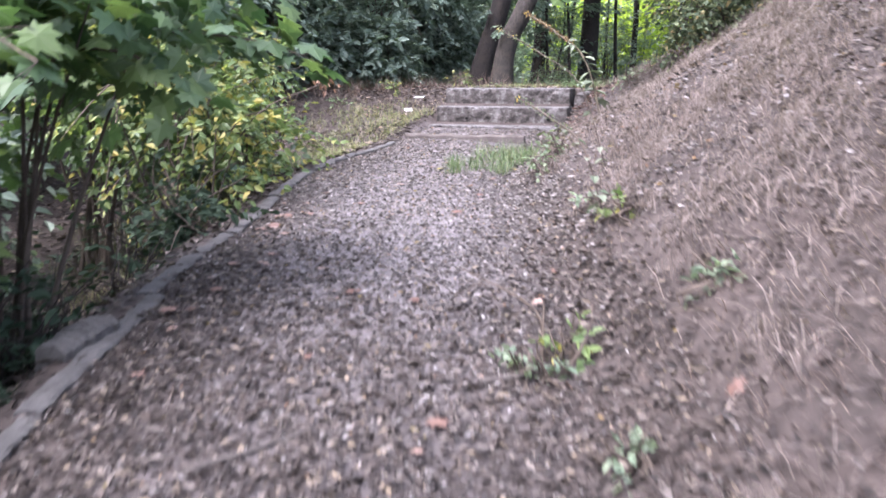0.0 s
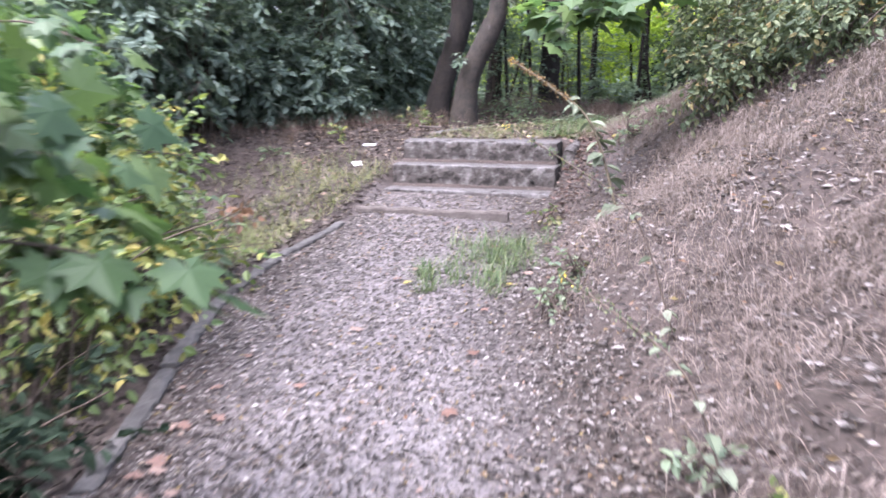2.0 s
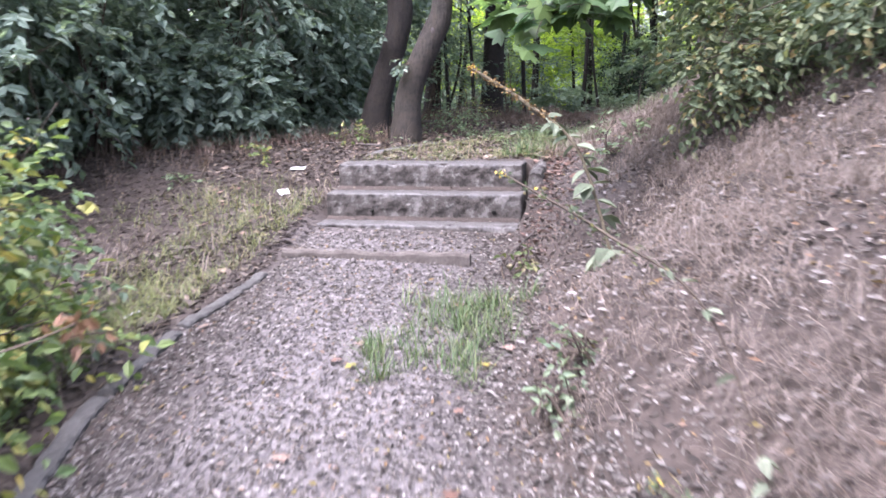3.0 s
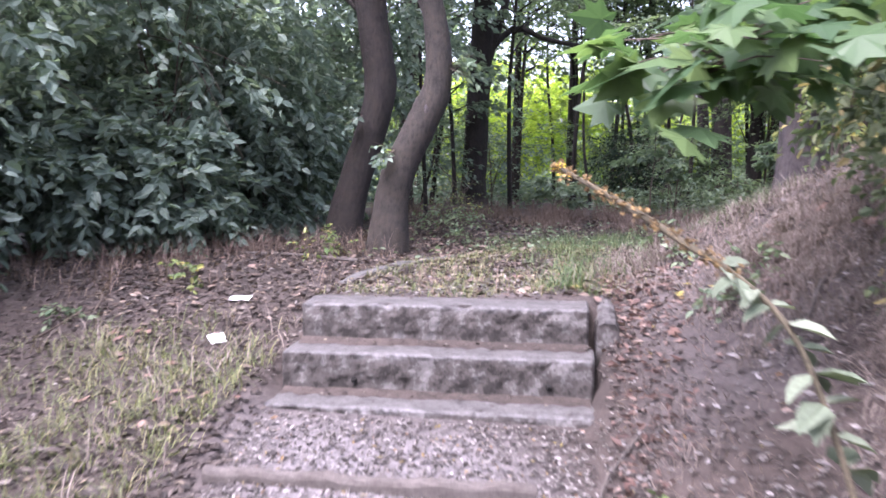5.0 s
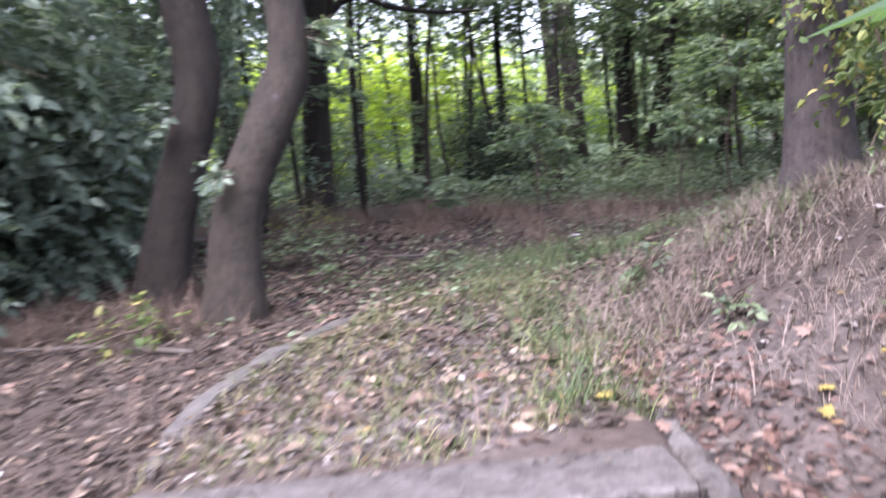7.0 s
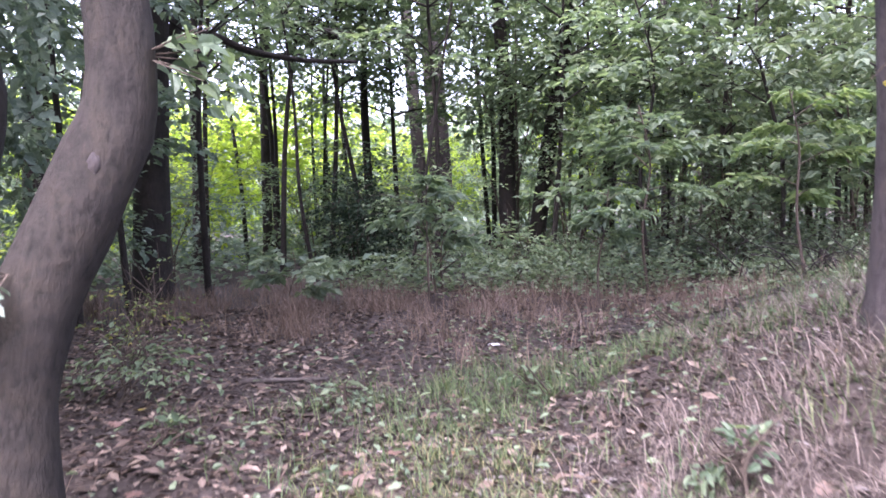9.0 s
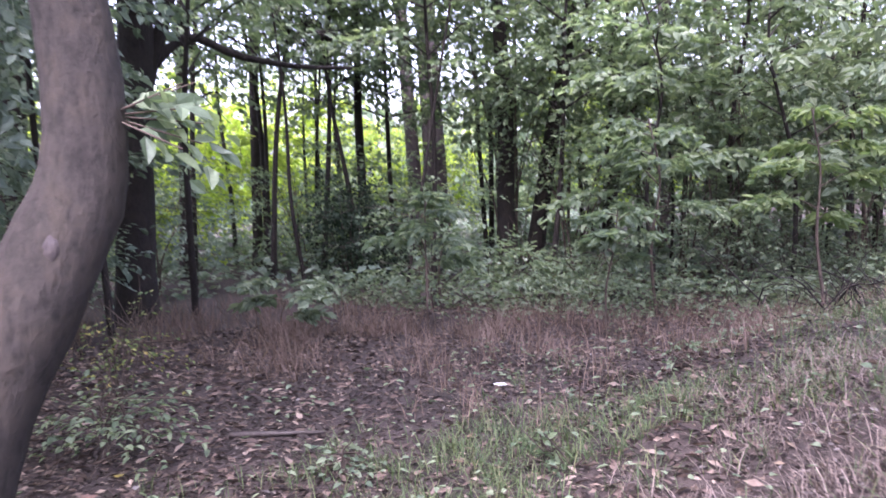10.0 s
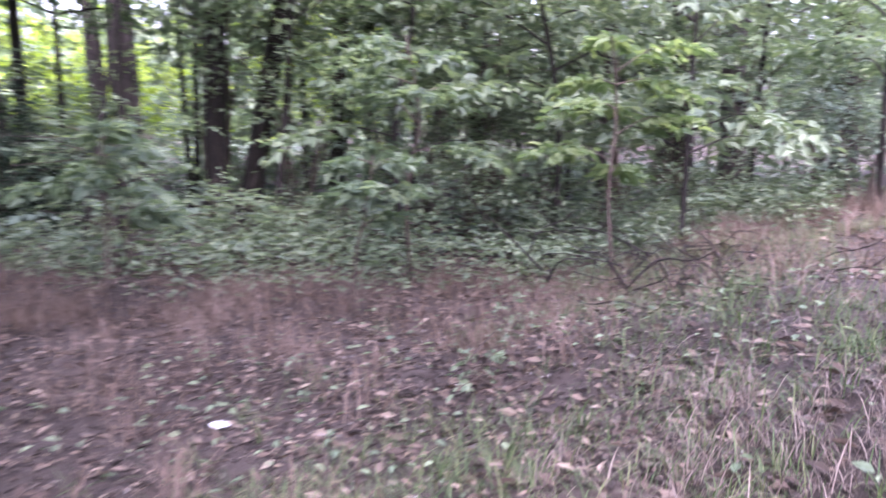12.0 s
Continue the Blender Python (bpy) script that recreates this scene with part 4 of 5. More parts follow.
shrub("golden_bush", 3.62, 10.3, 1.45, 0.5, LEAF_GOLD, 300, 8, 0.06, "golden-leaved shrub beside the grey tree on the bank", 113, 0.25, OVATE, "", 10, 0.08)
# ---- saplings and undergrowth of the wood ----
UNDER = [  # x, y, height, spread, leaf, twigs, leaf size
    (5.9, 17.3, 1.6, 0.5, LEAF_MID, 80, 0.11), (2.1, 15.4, 0.55, 0.2, LEAF_GOLD, 22, 0.06), (1.7, 14.2, 0.35, 0.28, LEAF_MID, 32, 0.07),
    (8.4, 15.4, 0.9, 0.7, LEAF_PALE, 90, 0.09), (7.3, 16.2, 0.6, 0.7, LEAF_PALE, 90, 0.09), (9.3, 15.6, 1.7, 0.7, LEAF_MID, 110, 0.12), (6.6, 16.8, 0.7, 0.6, LEAF_MID, 90, 0.1),
    (9.8, 17.0, 3.4, 1.1, LEAF_DARK, 300, 0.13), (8.6, 17.9, 3.6, 1.2, LEAF_MID, 320, 0.13), (11.0, 16.2, 3.2, 1.1, LEAF_PALE, 300, 0.13), (12.2, 16.6, 4.0, 1.3, LEAF_DARK, 320, 0.14),
    (6.6, 20.4, 1.8, 0.9, LEAF_MID, 160, 0.13), (6.0, 19.3, 1.5, 0.6, LEAF_SHADED, 380, 0.09), (10.4, 14.0, 1.0, 0.7, LEAF_PALE, 100, 0.09), (8.9, 14.4, 0.55, 0.7, LEAF_PALE, 90, 0.08),
    (11.6, 13.2, 2.8, 1.1, LEAF_DARK, 280, 0.13), (10.2, 12.4, 1.7, 0.8, LEAF_DARK, 220, 0.12), (13.6, 12.0, 3.6, 1.4, LEAF_DARK, 320, 0.14), (14.0, 15.8, 4.2, 1.5, LEAF_MID, 320, 0.15),
    (3.9, 20.6, 2.4, 1.2, LEAF_DARK, 280, 0.13), (2.0, 18.6, 2.6, 1.1, LEAF_DARK, 280, 0.13), (10.5, 20.0, 4.6, 1.6, LEAF_MID, 320, 0.15), (12.5, 19.8, 5.0, 1.7, LEAF_DARK, 320, 0.15),
    (7.6, 22.0, 3.0, 1.4, LEAF_MID, 260, 0.15), (5.6, 24.5, 3.2, 1.9, LEAF_SUNLIT_LIME, 420, 0.16), (8.2, 25.5, 3.5, 2.0, LEAF_SUNLIT_LIME, 420, 0.16), (3.4, 25.5, 3.2, 1.9, LEAF_SUNLIT_LIME, 420, 0.16),
    (11.0, 25.0, 3.6, 2.0, LEAF_SUNLIT_LIME, 380, 0.16), (6.8, 28.5, 4.4, 2.4, LEAF_SUNLIT_LIME, 420, 0.18), (10.0, 29.0, 4.4, 2.4, LEAF_SUNLIT_LIME, 380, 0.18), (1.2, 23.0, 4.8, 1.8, LEAF_DARK, 320, 0.15),
    (16.5, 14.0, 4.6, 1.8, LEAF_MID, 320, 0.15), (17.5, 18.5, 5.5, 2.0, LEAF_MID, 320, 0.16), (15.0, 10.0, 4.0, 1.6, LEAF_MID, 300, 0.15), (14.5, 23.0, 4.6, 2.2, LEAF_SUNLIT_LIME, 360, 0.17), (18.0, 23.0, 6.5, 2.4, LEAF_MID, 320, 0.18), (18.5, 12.0, 3.2, 1.8, LEAF_MID, 300, 0.15), (20.5, 15.5, 3.4, 2.0, LEAF_MID, 300, 0.16), (16.5, 9.0, 3.2, 1.7, LEAF_MID, 300, 0.15), (10.2, 16.4, 5.0, 1.4, LEAF_MID, 260, 0.13), (12.2, 15.0, 5.2, 1.5, LEAF_MID, 260, 0.13), (8.4, 19.0, 5.4, 1.3, LEAF_MID, 220, 0.13),
    (9.2, 16.0, 3.4, 1.0, LEAF_PALE, 210, 0.13), (10.5, 15.0, 4.0, 1.2, LEAF_PALE, 220, 0.13), (11.3, 13.8, 4.0, 1.3, LEAF_PALE, 220, 0.13),
    (6.5, 21.8, 1.6, 1.3, LEAF_MID, 240, 0.13), (8.8, 22.6, 1.8, 1.5, LEAF_MID, 260, 0.14), (11.2, 22.0, 2.0, 1.5, LEAF_MID, 260, 0.14), (4.4, 23.4, 1.8, 1.4, LEAF_MID, 240, 0.14), (13.5, 18.4, 1.8, 1.3, LEAF_MID, 240, 0.13), (9.6, 19.6, 1.4, 1.1, LEAF_MID, 220, 0.12), (2.6, 22.0, 2.0, 1.4, LEAF_DARK, 240, 0.13),
]
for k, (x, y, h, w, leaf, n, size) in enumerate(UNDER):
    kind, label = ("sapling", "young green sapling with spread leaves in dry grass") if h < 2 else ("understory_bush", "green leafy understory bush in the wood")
    # These bushes look sunlit through their brightened leaf colour.
    if leaf is LEAF_SUNLIT_LIME:
        label = "lime-green bush beyond the wood, sunlight put into its leaf colour"
    shrub(kind, x, y, h, w, leaf, int(n * (0.9 if leaf is LEAF_SUNLIT_LIME else 0.8 if h > 1.1 else 1.2)), 12, size * (0.9 if leaf is LEAF_SUNLIT_LIME else 0.68), label, 200 + k, 0.3 + 0.05 * h, OVATE if h < 1.1 else DIAMOND, "undergrowth of the wood", 6, 0.1 if h > 1.1 else 0.35, layered=leaf is not LEAF_SHADED, droop=0.2)


def tread_soil(s, z, length, seed):
    """Earth and crumbs washed onto the back of a tread."""
    n = 90
    us_ = np.linspace(-length / 2 + 0.03, length / 2 - 0.03, n)
    w = np.array([0.085 + 0.06 * noise.noise((a * 4, seed, 2)) + 0.04 * noise.noise((a * 17, seed, 5)) for a in us_])
    V = np.stack([np.column_stack([us_, 0.25 - w, np.full(n, 0.004)]), np.column_stack([us_, 0.25 - w * 0.4, np.full(n, 0.016)]), np.column_stack([us_, np.full(n, 0.25), np.full(n, 0.03)])], 1)
    i, j = np.arange(n - 1)[:, None] * 3, np.arange(2)[None]
    ob = tagged(new("washed_soil", fast_mesh("washed_soil", V.reshape(-1, 3), [np.stack([i + j, i + 3 + j, i + 4 + j, i + 1 + j], -1).reshape(-1, 4)], GROUND, True)), "brown earth washed onto the tread of a step", "soil", kind="stuff")
    ob.matrix_world = at_step(0, s, z)


tread_soil(-0.463, 1.078, 1.5, 1)
tread_soil(-0.233, 1.272, 1.47, 2)
rt = np.random.default_rng(88)
for s0, z0 in ((-0.463, 1.078), (-0.233, 1.272), (0.0, 1.466)):
    n = 80
    uu, ss = rt.uniform(-0.7, 0.7, n), s0 + 0.26 - np.abs(rt.normal(0, 0.075, n))
    pos = np.stack([STEP_C[0] + STEP_U[0] * uu + STEP_N[0] * ss, STEP_C[1] + STEP_U[1] * uu + STEP_N[1] * ss, np.full(n, z0 + 0.018)], 1)
    a = rt.uniform(0, 6.28, n)
    bits = leaves("tread_litter", DIAMOND, pos, np.stack([np.cos(a), np.sin(a), 0 * a], 1), np.array([0, 0, 1.0]) + rt.normal(0, 0.3, (n, 3)), rt.uniform(0.012, 0.034, n), LITTER_DARK)
    tagged(bits, "crumbled dry leaves lying on a concrete tread", "leaf litter", kind="stuff")


def trunk_spray(foot, n, reach, size, seed, leaf, side):
    """Leafy shoots growing straight from a trunk."""
    rng = np.random.default_rng(seed)
    root = tagged(new("trunk_shoot"), "leafy green shoot growing from a tree trunk", "shoot")
    root.location = foot
    a = rng.uniform(0, 6.28, n)
    d = unit(np.stack([side * (0.3 + np.abs(np.cos(a))), -np.abs(np.sin(a)) * 0.9, rng.uniform(-0.6, 0.7, n)], 1))
    for k in range(n):
        tube_part("stem", [(spline([(0, 0, 0), d[k] * reach], 4), np.linspace(0.0035, 0.002, 4))], TWIG, root, 5)
    p, ax, nm = spray(rng, d * reach * 0.3, d, 7, reach * 0.8)
    leaves("foliage", OVATE, p, ax, nm, size * rng.uniform(0.7, 1.2, len(p)), leaf, root)["kind"] = "stuff"


trunk_spray((0.88, 12.2, 2.28), 5, 0.2, 0.07, 901, LEAF_DARK, -1)
trunk_spray((1.3, 12.2, 2.95), 6, 0.26, 0.085, 902, LEAF_MID, 1)
trunk_spray((0.72, 13.05, 2.6), 4, 0.2, 0.075, 903, LEAF_DARK, -1)


WEEDS = [(0.42, 2.75, 0.12, LEAF_GOLD), (0.48, 2.05, 0.07, LEAF_PALE), (0.85, 2.6, 0.08, LEAF_PALE), (0.28, 2.6, 0.10, LEAF_PALE), (0.76, 4.1, 0.09, LEAF_PALE), (0.8, 3.7, 0.1, LEAF_GOLD), (2.2, 9.1, 0.16, LEAF_MID), (1.9, 8.9, 0.14, LEAF_PALE),
         (2.3, 10.05, 0.14, LEAF_MID), (0.2, 11.7, 0.34, LEAF_GOLD), (0.45, 11.95, 0.28, LEAF_GOLD), (-0.6, 11.0, 0.2, LEAF_GOLD), (0.72, 5.9, 0.13, LEAF_PALE), (0.85, 6.1, 0.14, LEAF_PALE), (1.05, 7.85, 0.2, GRASS), (-1.3, 10.6, 0.2, LEAF_MID),
         (2.6, 10.9, 0.16, LEAF_MID), (3.2, 12.6, 0.18, LEAF_MID), (5.0, 13.2, 0.2, LEAF_PALE), (6.0, 13.6, 0.22, LEAF_PALE), (2.5, 13.2, 0.18, LEAF_PALE), (1.6, 13.1, 0.15, LEAF_MID)]
for k, (x, y, h, leaf) in enumerate(WEEDS):
    shrub("weed", x, y, h, 0.5 * h + 0.03, leaf, 14, 5, 0.05, "small leafy weed growing through dry litter", 700 + k, 0.09, OVATE, "weeds", 4, 0.05, 0.3, "weed")


# ---- hanging maple branch ----
def hanging_branch():
    rng = np.random.default_rng(300)
    root = tagged(new("maple_branch"), "overhanging maple branch with large backlit green leaves", "branch")
    root.location = (3.7, 10.9, 5.0)
    o = np.array([3.7, 10.9, 5.0])
    main = spline(np.array([(3.7, 10.9, 5.0), (3.0, 9.9, 4.4), (2.3, 8.9, 3.5), (1.75, 8.2, 2.75), (1.2, 7.9, 2.42)]) - o, 18)
    lines = [(main, np.linspace(0.05, 0.006, 18))]
    P, A, N = [], [], []
    for k in range(70):
        i = int(rng.integers(12, 18))
        d = unit(rng.normal(0, 1, 3) * np.array([1, 1, 0.25]) + np.array([-0.4, -0.3, 0.05]))
        end = main[i] + d * rng.uniform(0.1, 0.42)
        lines.append((spline([main[i], (main[i] + end) / 2 + np.array([0, 0, 0.04]), end], 5), np.linspace(0.004, 0.002, 5)))
        for _ in range(2):
            P.append(end + rng.normal(0, 0.05, 3))
            A.append(d + rng.normal(0, 0.4, 3) + np.array([0, 0, -0.5]))
            N.append(np.array([0, 0, 1.0]) + rng.normal(0, 0.4, 3))
    tube_part("branching", lines, TWIG, root, 6)
    for a, b, c in zip(P, A, N):
        leaf_object(a, b, c, 0.19 * rng.uniform(0.7, 1.2), root)


hanging_branch()


def low_maple_branch(points, n, seed):
    """A level branch reaching over the kerb, its broad leaves spread flat."""
    rng = np.random.default_rng(seed)
    root = tagged(new("maple_branch"), "level maple branch with broad green leaves over the kerb", "branch", "low maple branches")
    o = np.array(points[0], float)
    root.location = o
    main = spline(np.array(points) - o, 16)
    limb = tube_part("branching", [(main, np.linspace(0.009, 0.003, 16))], TWIG, root, 6)
    for k in range(n):
        i = int(rng.integers(5, 16))
        ahead = unit(main[min(i + 1, 15)] - main[i - 1])
        side = np.array([-ahead[1], ahead[0], 0]) * rng.choice([-1, 1])
        d = ahead * rng.uniform(0.2, 1) + side * rng.uniform(0.2, 1)
        end = main[i] + d * rng.uniform(0.03, 0.16) + np.array([0, 0, rng.normal(0, 0.03)])
        tube_part("petiole", [(spline([main[i], end], 3), np.array([0.0015, 0.0012, 0.001]))], TWIG, limb, 4)
        leaf_object(end, d + np.array([0, 0, -0.35]), np.array([0, 0, 1.0]) + rng.normal(0, 0.25, 3), 0.13 * rng.uniform(0.7, 1.25), root)


for k, (points, n) in enumerate([
        ([(-1.85, 3.35, 1.35), (-1.35, 3.5, 1.68), (-0.9, 3.6, 1.7), (-0.58, 3.6, 1.62)], 30), ([(-1.85, 3.35, 1.3), (-1.45, 3.25, 1.6), (-1.2, 3.22, 1.62), (-1.02, 3.22, 1.54)], 24),
        ([(-1.85, 3.35, 1.5), (-1.5, 3.7, 1.85), (-1.15, 3.9, 1.9), (-0.9, 4.0, 1.82)], 26), ([(-1.9, 3.3, 1.7), (-1.5, 3.4, 2.05), (-1.15, 3.5, 2.12), (-0.95, 3.55, 2.05)], 24),
        ([(-2.55, 6.2, 1.9), (-2.1, 5.8, 2.2), (-1.6, 5.5, 2.25), (-1.25, 5.3, 2.15)], 24), ([(-2.6, 2.8, 1.5), (-1.9, 2.6, 1.75), (-1.4, 2.45, 1.7), (-1.08, 2.3, 1.56)], 16)]):
    low_maple_branch(points, n, 310 + k)


# ---- mulleins leaning over the path ----
def mullein(foot, tip, seed, sag=0.12, thick=1.0, leaf_n=30, leaf=0.19):
    rng = np.random.default_rng(seed)
    root = tagged(new("mullein"), "tall leaning mullein with pale leaves and a yellow flower tip", "wildflower")
    foot = np.array([foot[0], foot[1], float(land(foot[0], foot[1]))])
    root.location = foot
    t = np.array(tip) - foot
    line = spline([(0, 0, -0.02), t * np.array([0.25, 0.25, 0.45]) + np.array([0, 0, sag]), t * np.array([0.62, 0.62, 0.78]) + np.array([0, 0, sag * 0.3]), t], 24)
    stalk = tube_part("stalk", [(line, np.interp(np.linspace(0, 1, 24), [0, 0.5, 0.6, 1], np.array([0.012, 0.009, 0.014, 0.008]) * thick))], STALK if thick > 0.5 else TWIG, root, 8, 0.25, seed)
    i = np.minimum((rng.random(leaf_n) ** 1.6 * 14).astype(int), 13)
    ang = rng.uniform(0, 2 * np.pi, leaf_n)
    ax = np.stack([np.cos(ang), np.sin(ang), rng.uniform(-0.9, 0.2, leaf_n)], 1)
    leaves("stem_leaves", OVATE, line[i], ax, np.array([0, 0, 1.0]) + rng.normal(0, 0.25, (leaf_n, 3)), np.interp(i, [0, 14], [leaf, leaf * 0.35]) * rng.uniform(0.8, 1.2, leaf_n), LEAF_WOOL, root)
    n = int(420 * thick)
    j = rng.integers(11, 24, n)
    pos = line[j] + rng.normal(0, 0.01, (n, 3))
    leaves("seed_spike", DIAMOND, pos, rng.normal(0, 1, (n, 3)), rng.normal(0, 1, (n, 3)), rng.uniform(0.016, 0.034, n) * max(thick, 0.5), SEED if thick > 0.5 else LEAF_BRAMBLE, stalk, "brown dry seed capsules")["kind"] = "stuff"
    n = int(30 * thick)
    j = np.where(rng.random(n) < 0.6, 23, rng.integers(17, 24, n))
    leaves("blossom", DIAMOND, line[j] + rng.normal(0, 0.008, (n, 3)), rng.normal(0, 1, (n, 3)), rng.normal(0, 1, (n, 3)), rng.uniform(0.011, 0.022, n) * max(thick, 0.6), YELLOW, stalk, "small bright yellow flowers")["kind"] = "stuff"


mullein((1.36, 7.2), (0.76, 7.93, 2.14), 401, 0.12, 0.8, 44, 0.17)
mullein((0.95, 4.9), (0.34, 5.25, 1.83), 402, 0.1, 0.3, 12, 0.08)
mullein((0.75, 3.9), (0.378, 4.295, 1.437), 403, 0.06, 0.35, 14, 0.09)


# ---- small loose things ----
def scrap(name, x, y, w, d, turn, label, seed):
    """Crumpled paper lying on the ground."""
    n = 7
    gxs, gys = np.meshgrid(np.linspace(-w / 2, w / 2, n), np.linspace(-d / 2, d / 2, n))
    gz = np.array([noise.noise((a * 22, b * 22, seed)) for a, b in zip(gxs.ravel(), gys.ravel())]) * 0.014
    i = (np.arange(n - 1)[:, None] * n + np.arange(n - 1)[None]).reshape(-1)
    me = fast_mesh(name, np.column_stack([gxs.ravel(), gys.ravel(), gz]), [np.stack([i, i + 1, i + n + 1, i + n], 1)], PAPER)
    ob = tagged(new(name, me), label, "litter")
    nrm = Vector(slope_normal(np.array(x), np.array(y)).tolist())
    ob.matrix_world = Matrix.Translation((x, y, float(land(x, y)) + 0.022)) @ nrm.to_track_quat("Z", "Y").to_matrix().to_4x4() @ pose(0, 0, 0, 0, 0, turn)
    ob.modifiers.new("thick", "SOLIDIFY").thickness = 0.002


scrap("paper_scrap", -0.30, 10.62, 0.13, 0.085, 10, "crumpled white paper lying on the earth slope", 1)
scrap("paper_scrap", -0.41, 10.12, 0.085, 0.10, 30, "folded white paper lying on the earth slope", 2)
scrap("paper_scrap", 4.12, 14.02, 0.085, 0.06, 20, "crumpled white paper lying in leaf litter", 3)
scrap("paper_scrap", -1.25, 8.1, 0.13, 0.09, 60, "crumpled white paper beside the grass slope", 4)


def stick(points, r, label, seed):
    p = spline(points, 8)
    v, q = tubes([(p, np.linspace(r, r * 0.5, 8))], 7, 0.12, seed)
    ends = np.array([list(range(7))[::-1], list(range(49, 56))])
    return tagged(new("stick", fast_mesh("stick", v, [q, ends], DEADWOOD, True)), label, "stick", "fallen sticks")


def ground_line(pts, up):
    p = np.array(pts, float)
    return on_land(p[:, 0], p[:, 1], up)


stick(ground_line([(0.12, 2.55), (0.25, 2.6), (0.36, 2.68)], 0.015), 0.014, "pale dead stick lying in leaf litter", 1)
stick(ground_line([(-0.66, 2.0), (-0.5, 2.12), (-0.36, 2.25)], 0.01), 0.009, "thin brown stick lying in leaf litter", 2)
stick(ground_line([(2.3, 14.08), (2.5, 13.95), (2.72, 13.8)], 0.02), 0.018, "pale dead branch lying on dark soil", 3)
stick(ground_line([(0.55, 10.9), (0.75, 11.1), (0.95, 11.2)], 0.012), 0.010, "thin dark stick lying on the landing", 4)
stick(ground_line([(1.9, 8.3), (2.2, 8.6), (2.5, 8.7)], 0.015), 0.010, "thin dry stick lying on the bank", 5)
stick(ground_line([(0.9, 7.9), (1.05, 8.2), (1.3, 8.4)], 0.03), 0.008, "thin dark stick lying beside the steps", 6)
stick(ground_line([(0.5, 11.5), (0.1, 11.9), (-0.35, 12.2)], 0.02), 0.014, "dead branch lying in front of the thicket", 7)


def brush_pile():
    rng = np.random.default_rng(500)
    root = tagged(new("brushwood"), "tangled heap of bare dead branches at the wood's edge", "brushwood")
    c = np.array([6.9, 12.95, float(land(6.9, 12.95))])
    root.location = c
    lines = []
    for k in range(84):
        a = rng.uniform(0, 2 * np.pi)
        f = rng.normal(0, 0.45, 3) * np.array([1, 1, 0])
        d = np.array([math.cos(a), math.sin(a), rng.uniform(0.0, 0.8)])
        ln = rng.uniform(0.25, 0.85)
        lines.append((spline([f, f + d * ln * 0.35 + rng.normal(0, 0.05, 3) + np.array([0, 0, 0.06]), f + d * ln * 0.7 + rng.normal(0, 0.06, 3), f + d * ln + rng.normal(0, 0.06, 3)], 8), np.linspace(rng.uniform(0.003, 0.009), 0.0015, 8)))
    for line in lines:
        tube_part("branch", [line], BARK_DARK, root, 5)


brush_pile()


def fallen_leaf(x, y, size, seed, material):
    rng = np.random.default_rng(seed)
    nrm = slope_normal(np.array([x]), np.array([y])) + rng.normal(0, 0.12, (1, 3))
    a = rng.uniform(0, 6.28)
    ob = leaves("fallen_leaf", MAPLE, np.zeros((1, 3)), np.array([[math.cos(a), math.sin(a), 0.0]]), nrm, [size], material)
    ob.location = (x, y, float(land(x, y)) + 0.022)
    return tagged(ob, "curled russet maple leaf fallen on the ground" if material is RUSSET else "yellow maple leaf fallen on the ground", "leaf", "fallen maple leaves")


rl = np.random.default_rng(33)
for k in range(110):
    if k < 26:
        y = rl.uniform(2, 8.6)
        x = rl.uniform(float(kerb_x(y)) + 0.08, float(toe_x(y)) + 0.5)
    elif k < 75:
        x, y = rl.uniform(1.5, 2.8), rl.uniform(8.6, 10.8)
    else:
        x, y = rl.uniform(-0.6, 4.0), rl.uniform(10.1, 14.0)
        if us(x, y)[1] < 0.3:
            continue
    fallen_leaf(x, y, rl.uniform(0.04, 0.075), 600 + k, RUSSET if rl.random() < 0.93 else LEAF_GOLD_ONE)

for k in range(34):
    if k < 18:
        x, y = rl.uniform(-1.0, -0.1), rl.uniform(9.1, 10.6)
    else:
        y = rl.uniform(3.2, 5.6)
        x = float(kerb_x(y)) + 0.08 + abs(rl.normal(0, 0.16))
    fallen_leaf(x, y, rl.uniform(0.035, 0.065), 760 + k, RUSSET)

# ---- litter, dry grass and green grass ----
rs = np.random.default_rng(77)


def off_steps(x, y):
    u, s = us(x, y)
    return ~((np.abs(u) < 0.77) & (s > -0.5) & (s < 0.28))


def scatter(n, x0, x1, y0, y1, weight):
    x, y = rs.uniform(x0, x1, n), rs.uniform(y0, y1, n)
    k = (rs.random(n) < weight(x, y)) & off_steps(x, y)
    return x[k], y[k]


def clumps(n, x0, x1, y0, y1, weight, size=18, wide=0.04):
    """Like scatter, but in tufts."""
    x, y = scatter(max(1, n // size), x0, x1, y0, y1, weight)
    x, y = np.repeat(x, size) + rs.normal(0, wide, len(x) * size), np.repeat(y, size) + rs.normal(0, wide, len(y) * size)
    k = off_steps(x, y)
    return x[k], y[k]


def patchy(x, y, f, seed):
    return 0.5 + 0.5 * np.sin(f * x + seed) * np.sin(f * 1.3 * y + seed * 2.1) + 0.25 * np.sin(2.7 * f * x - f * y + seed)


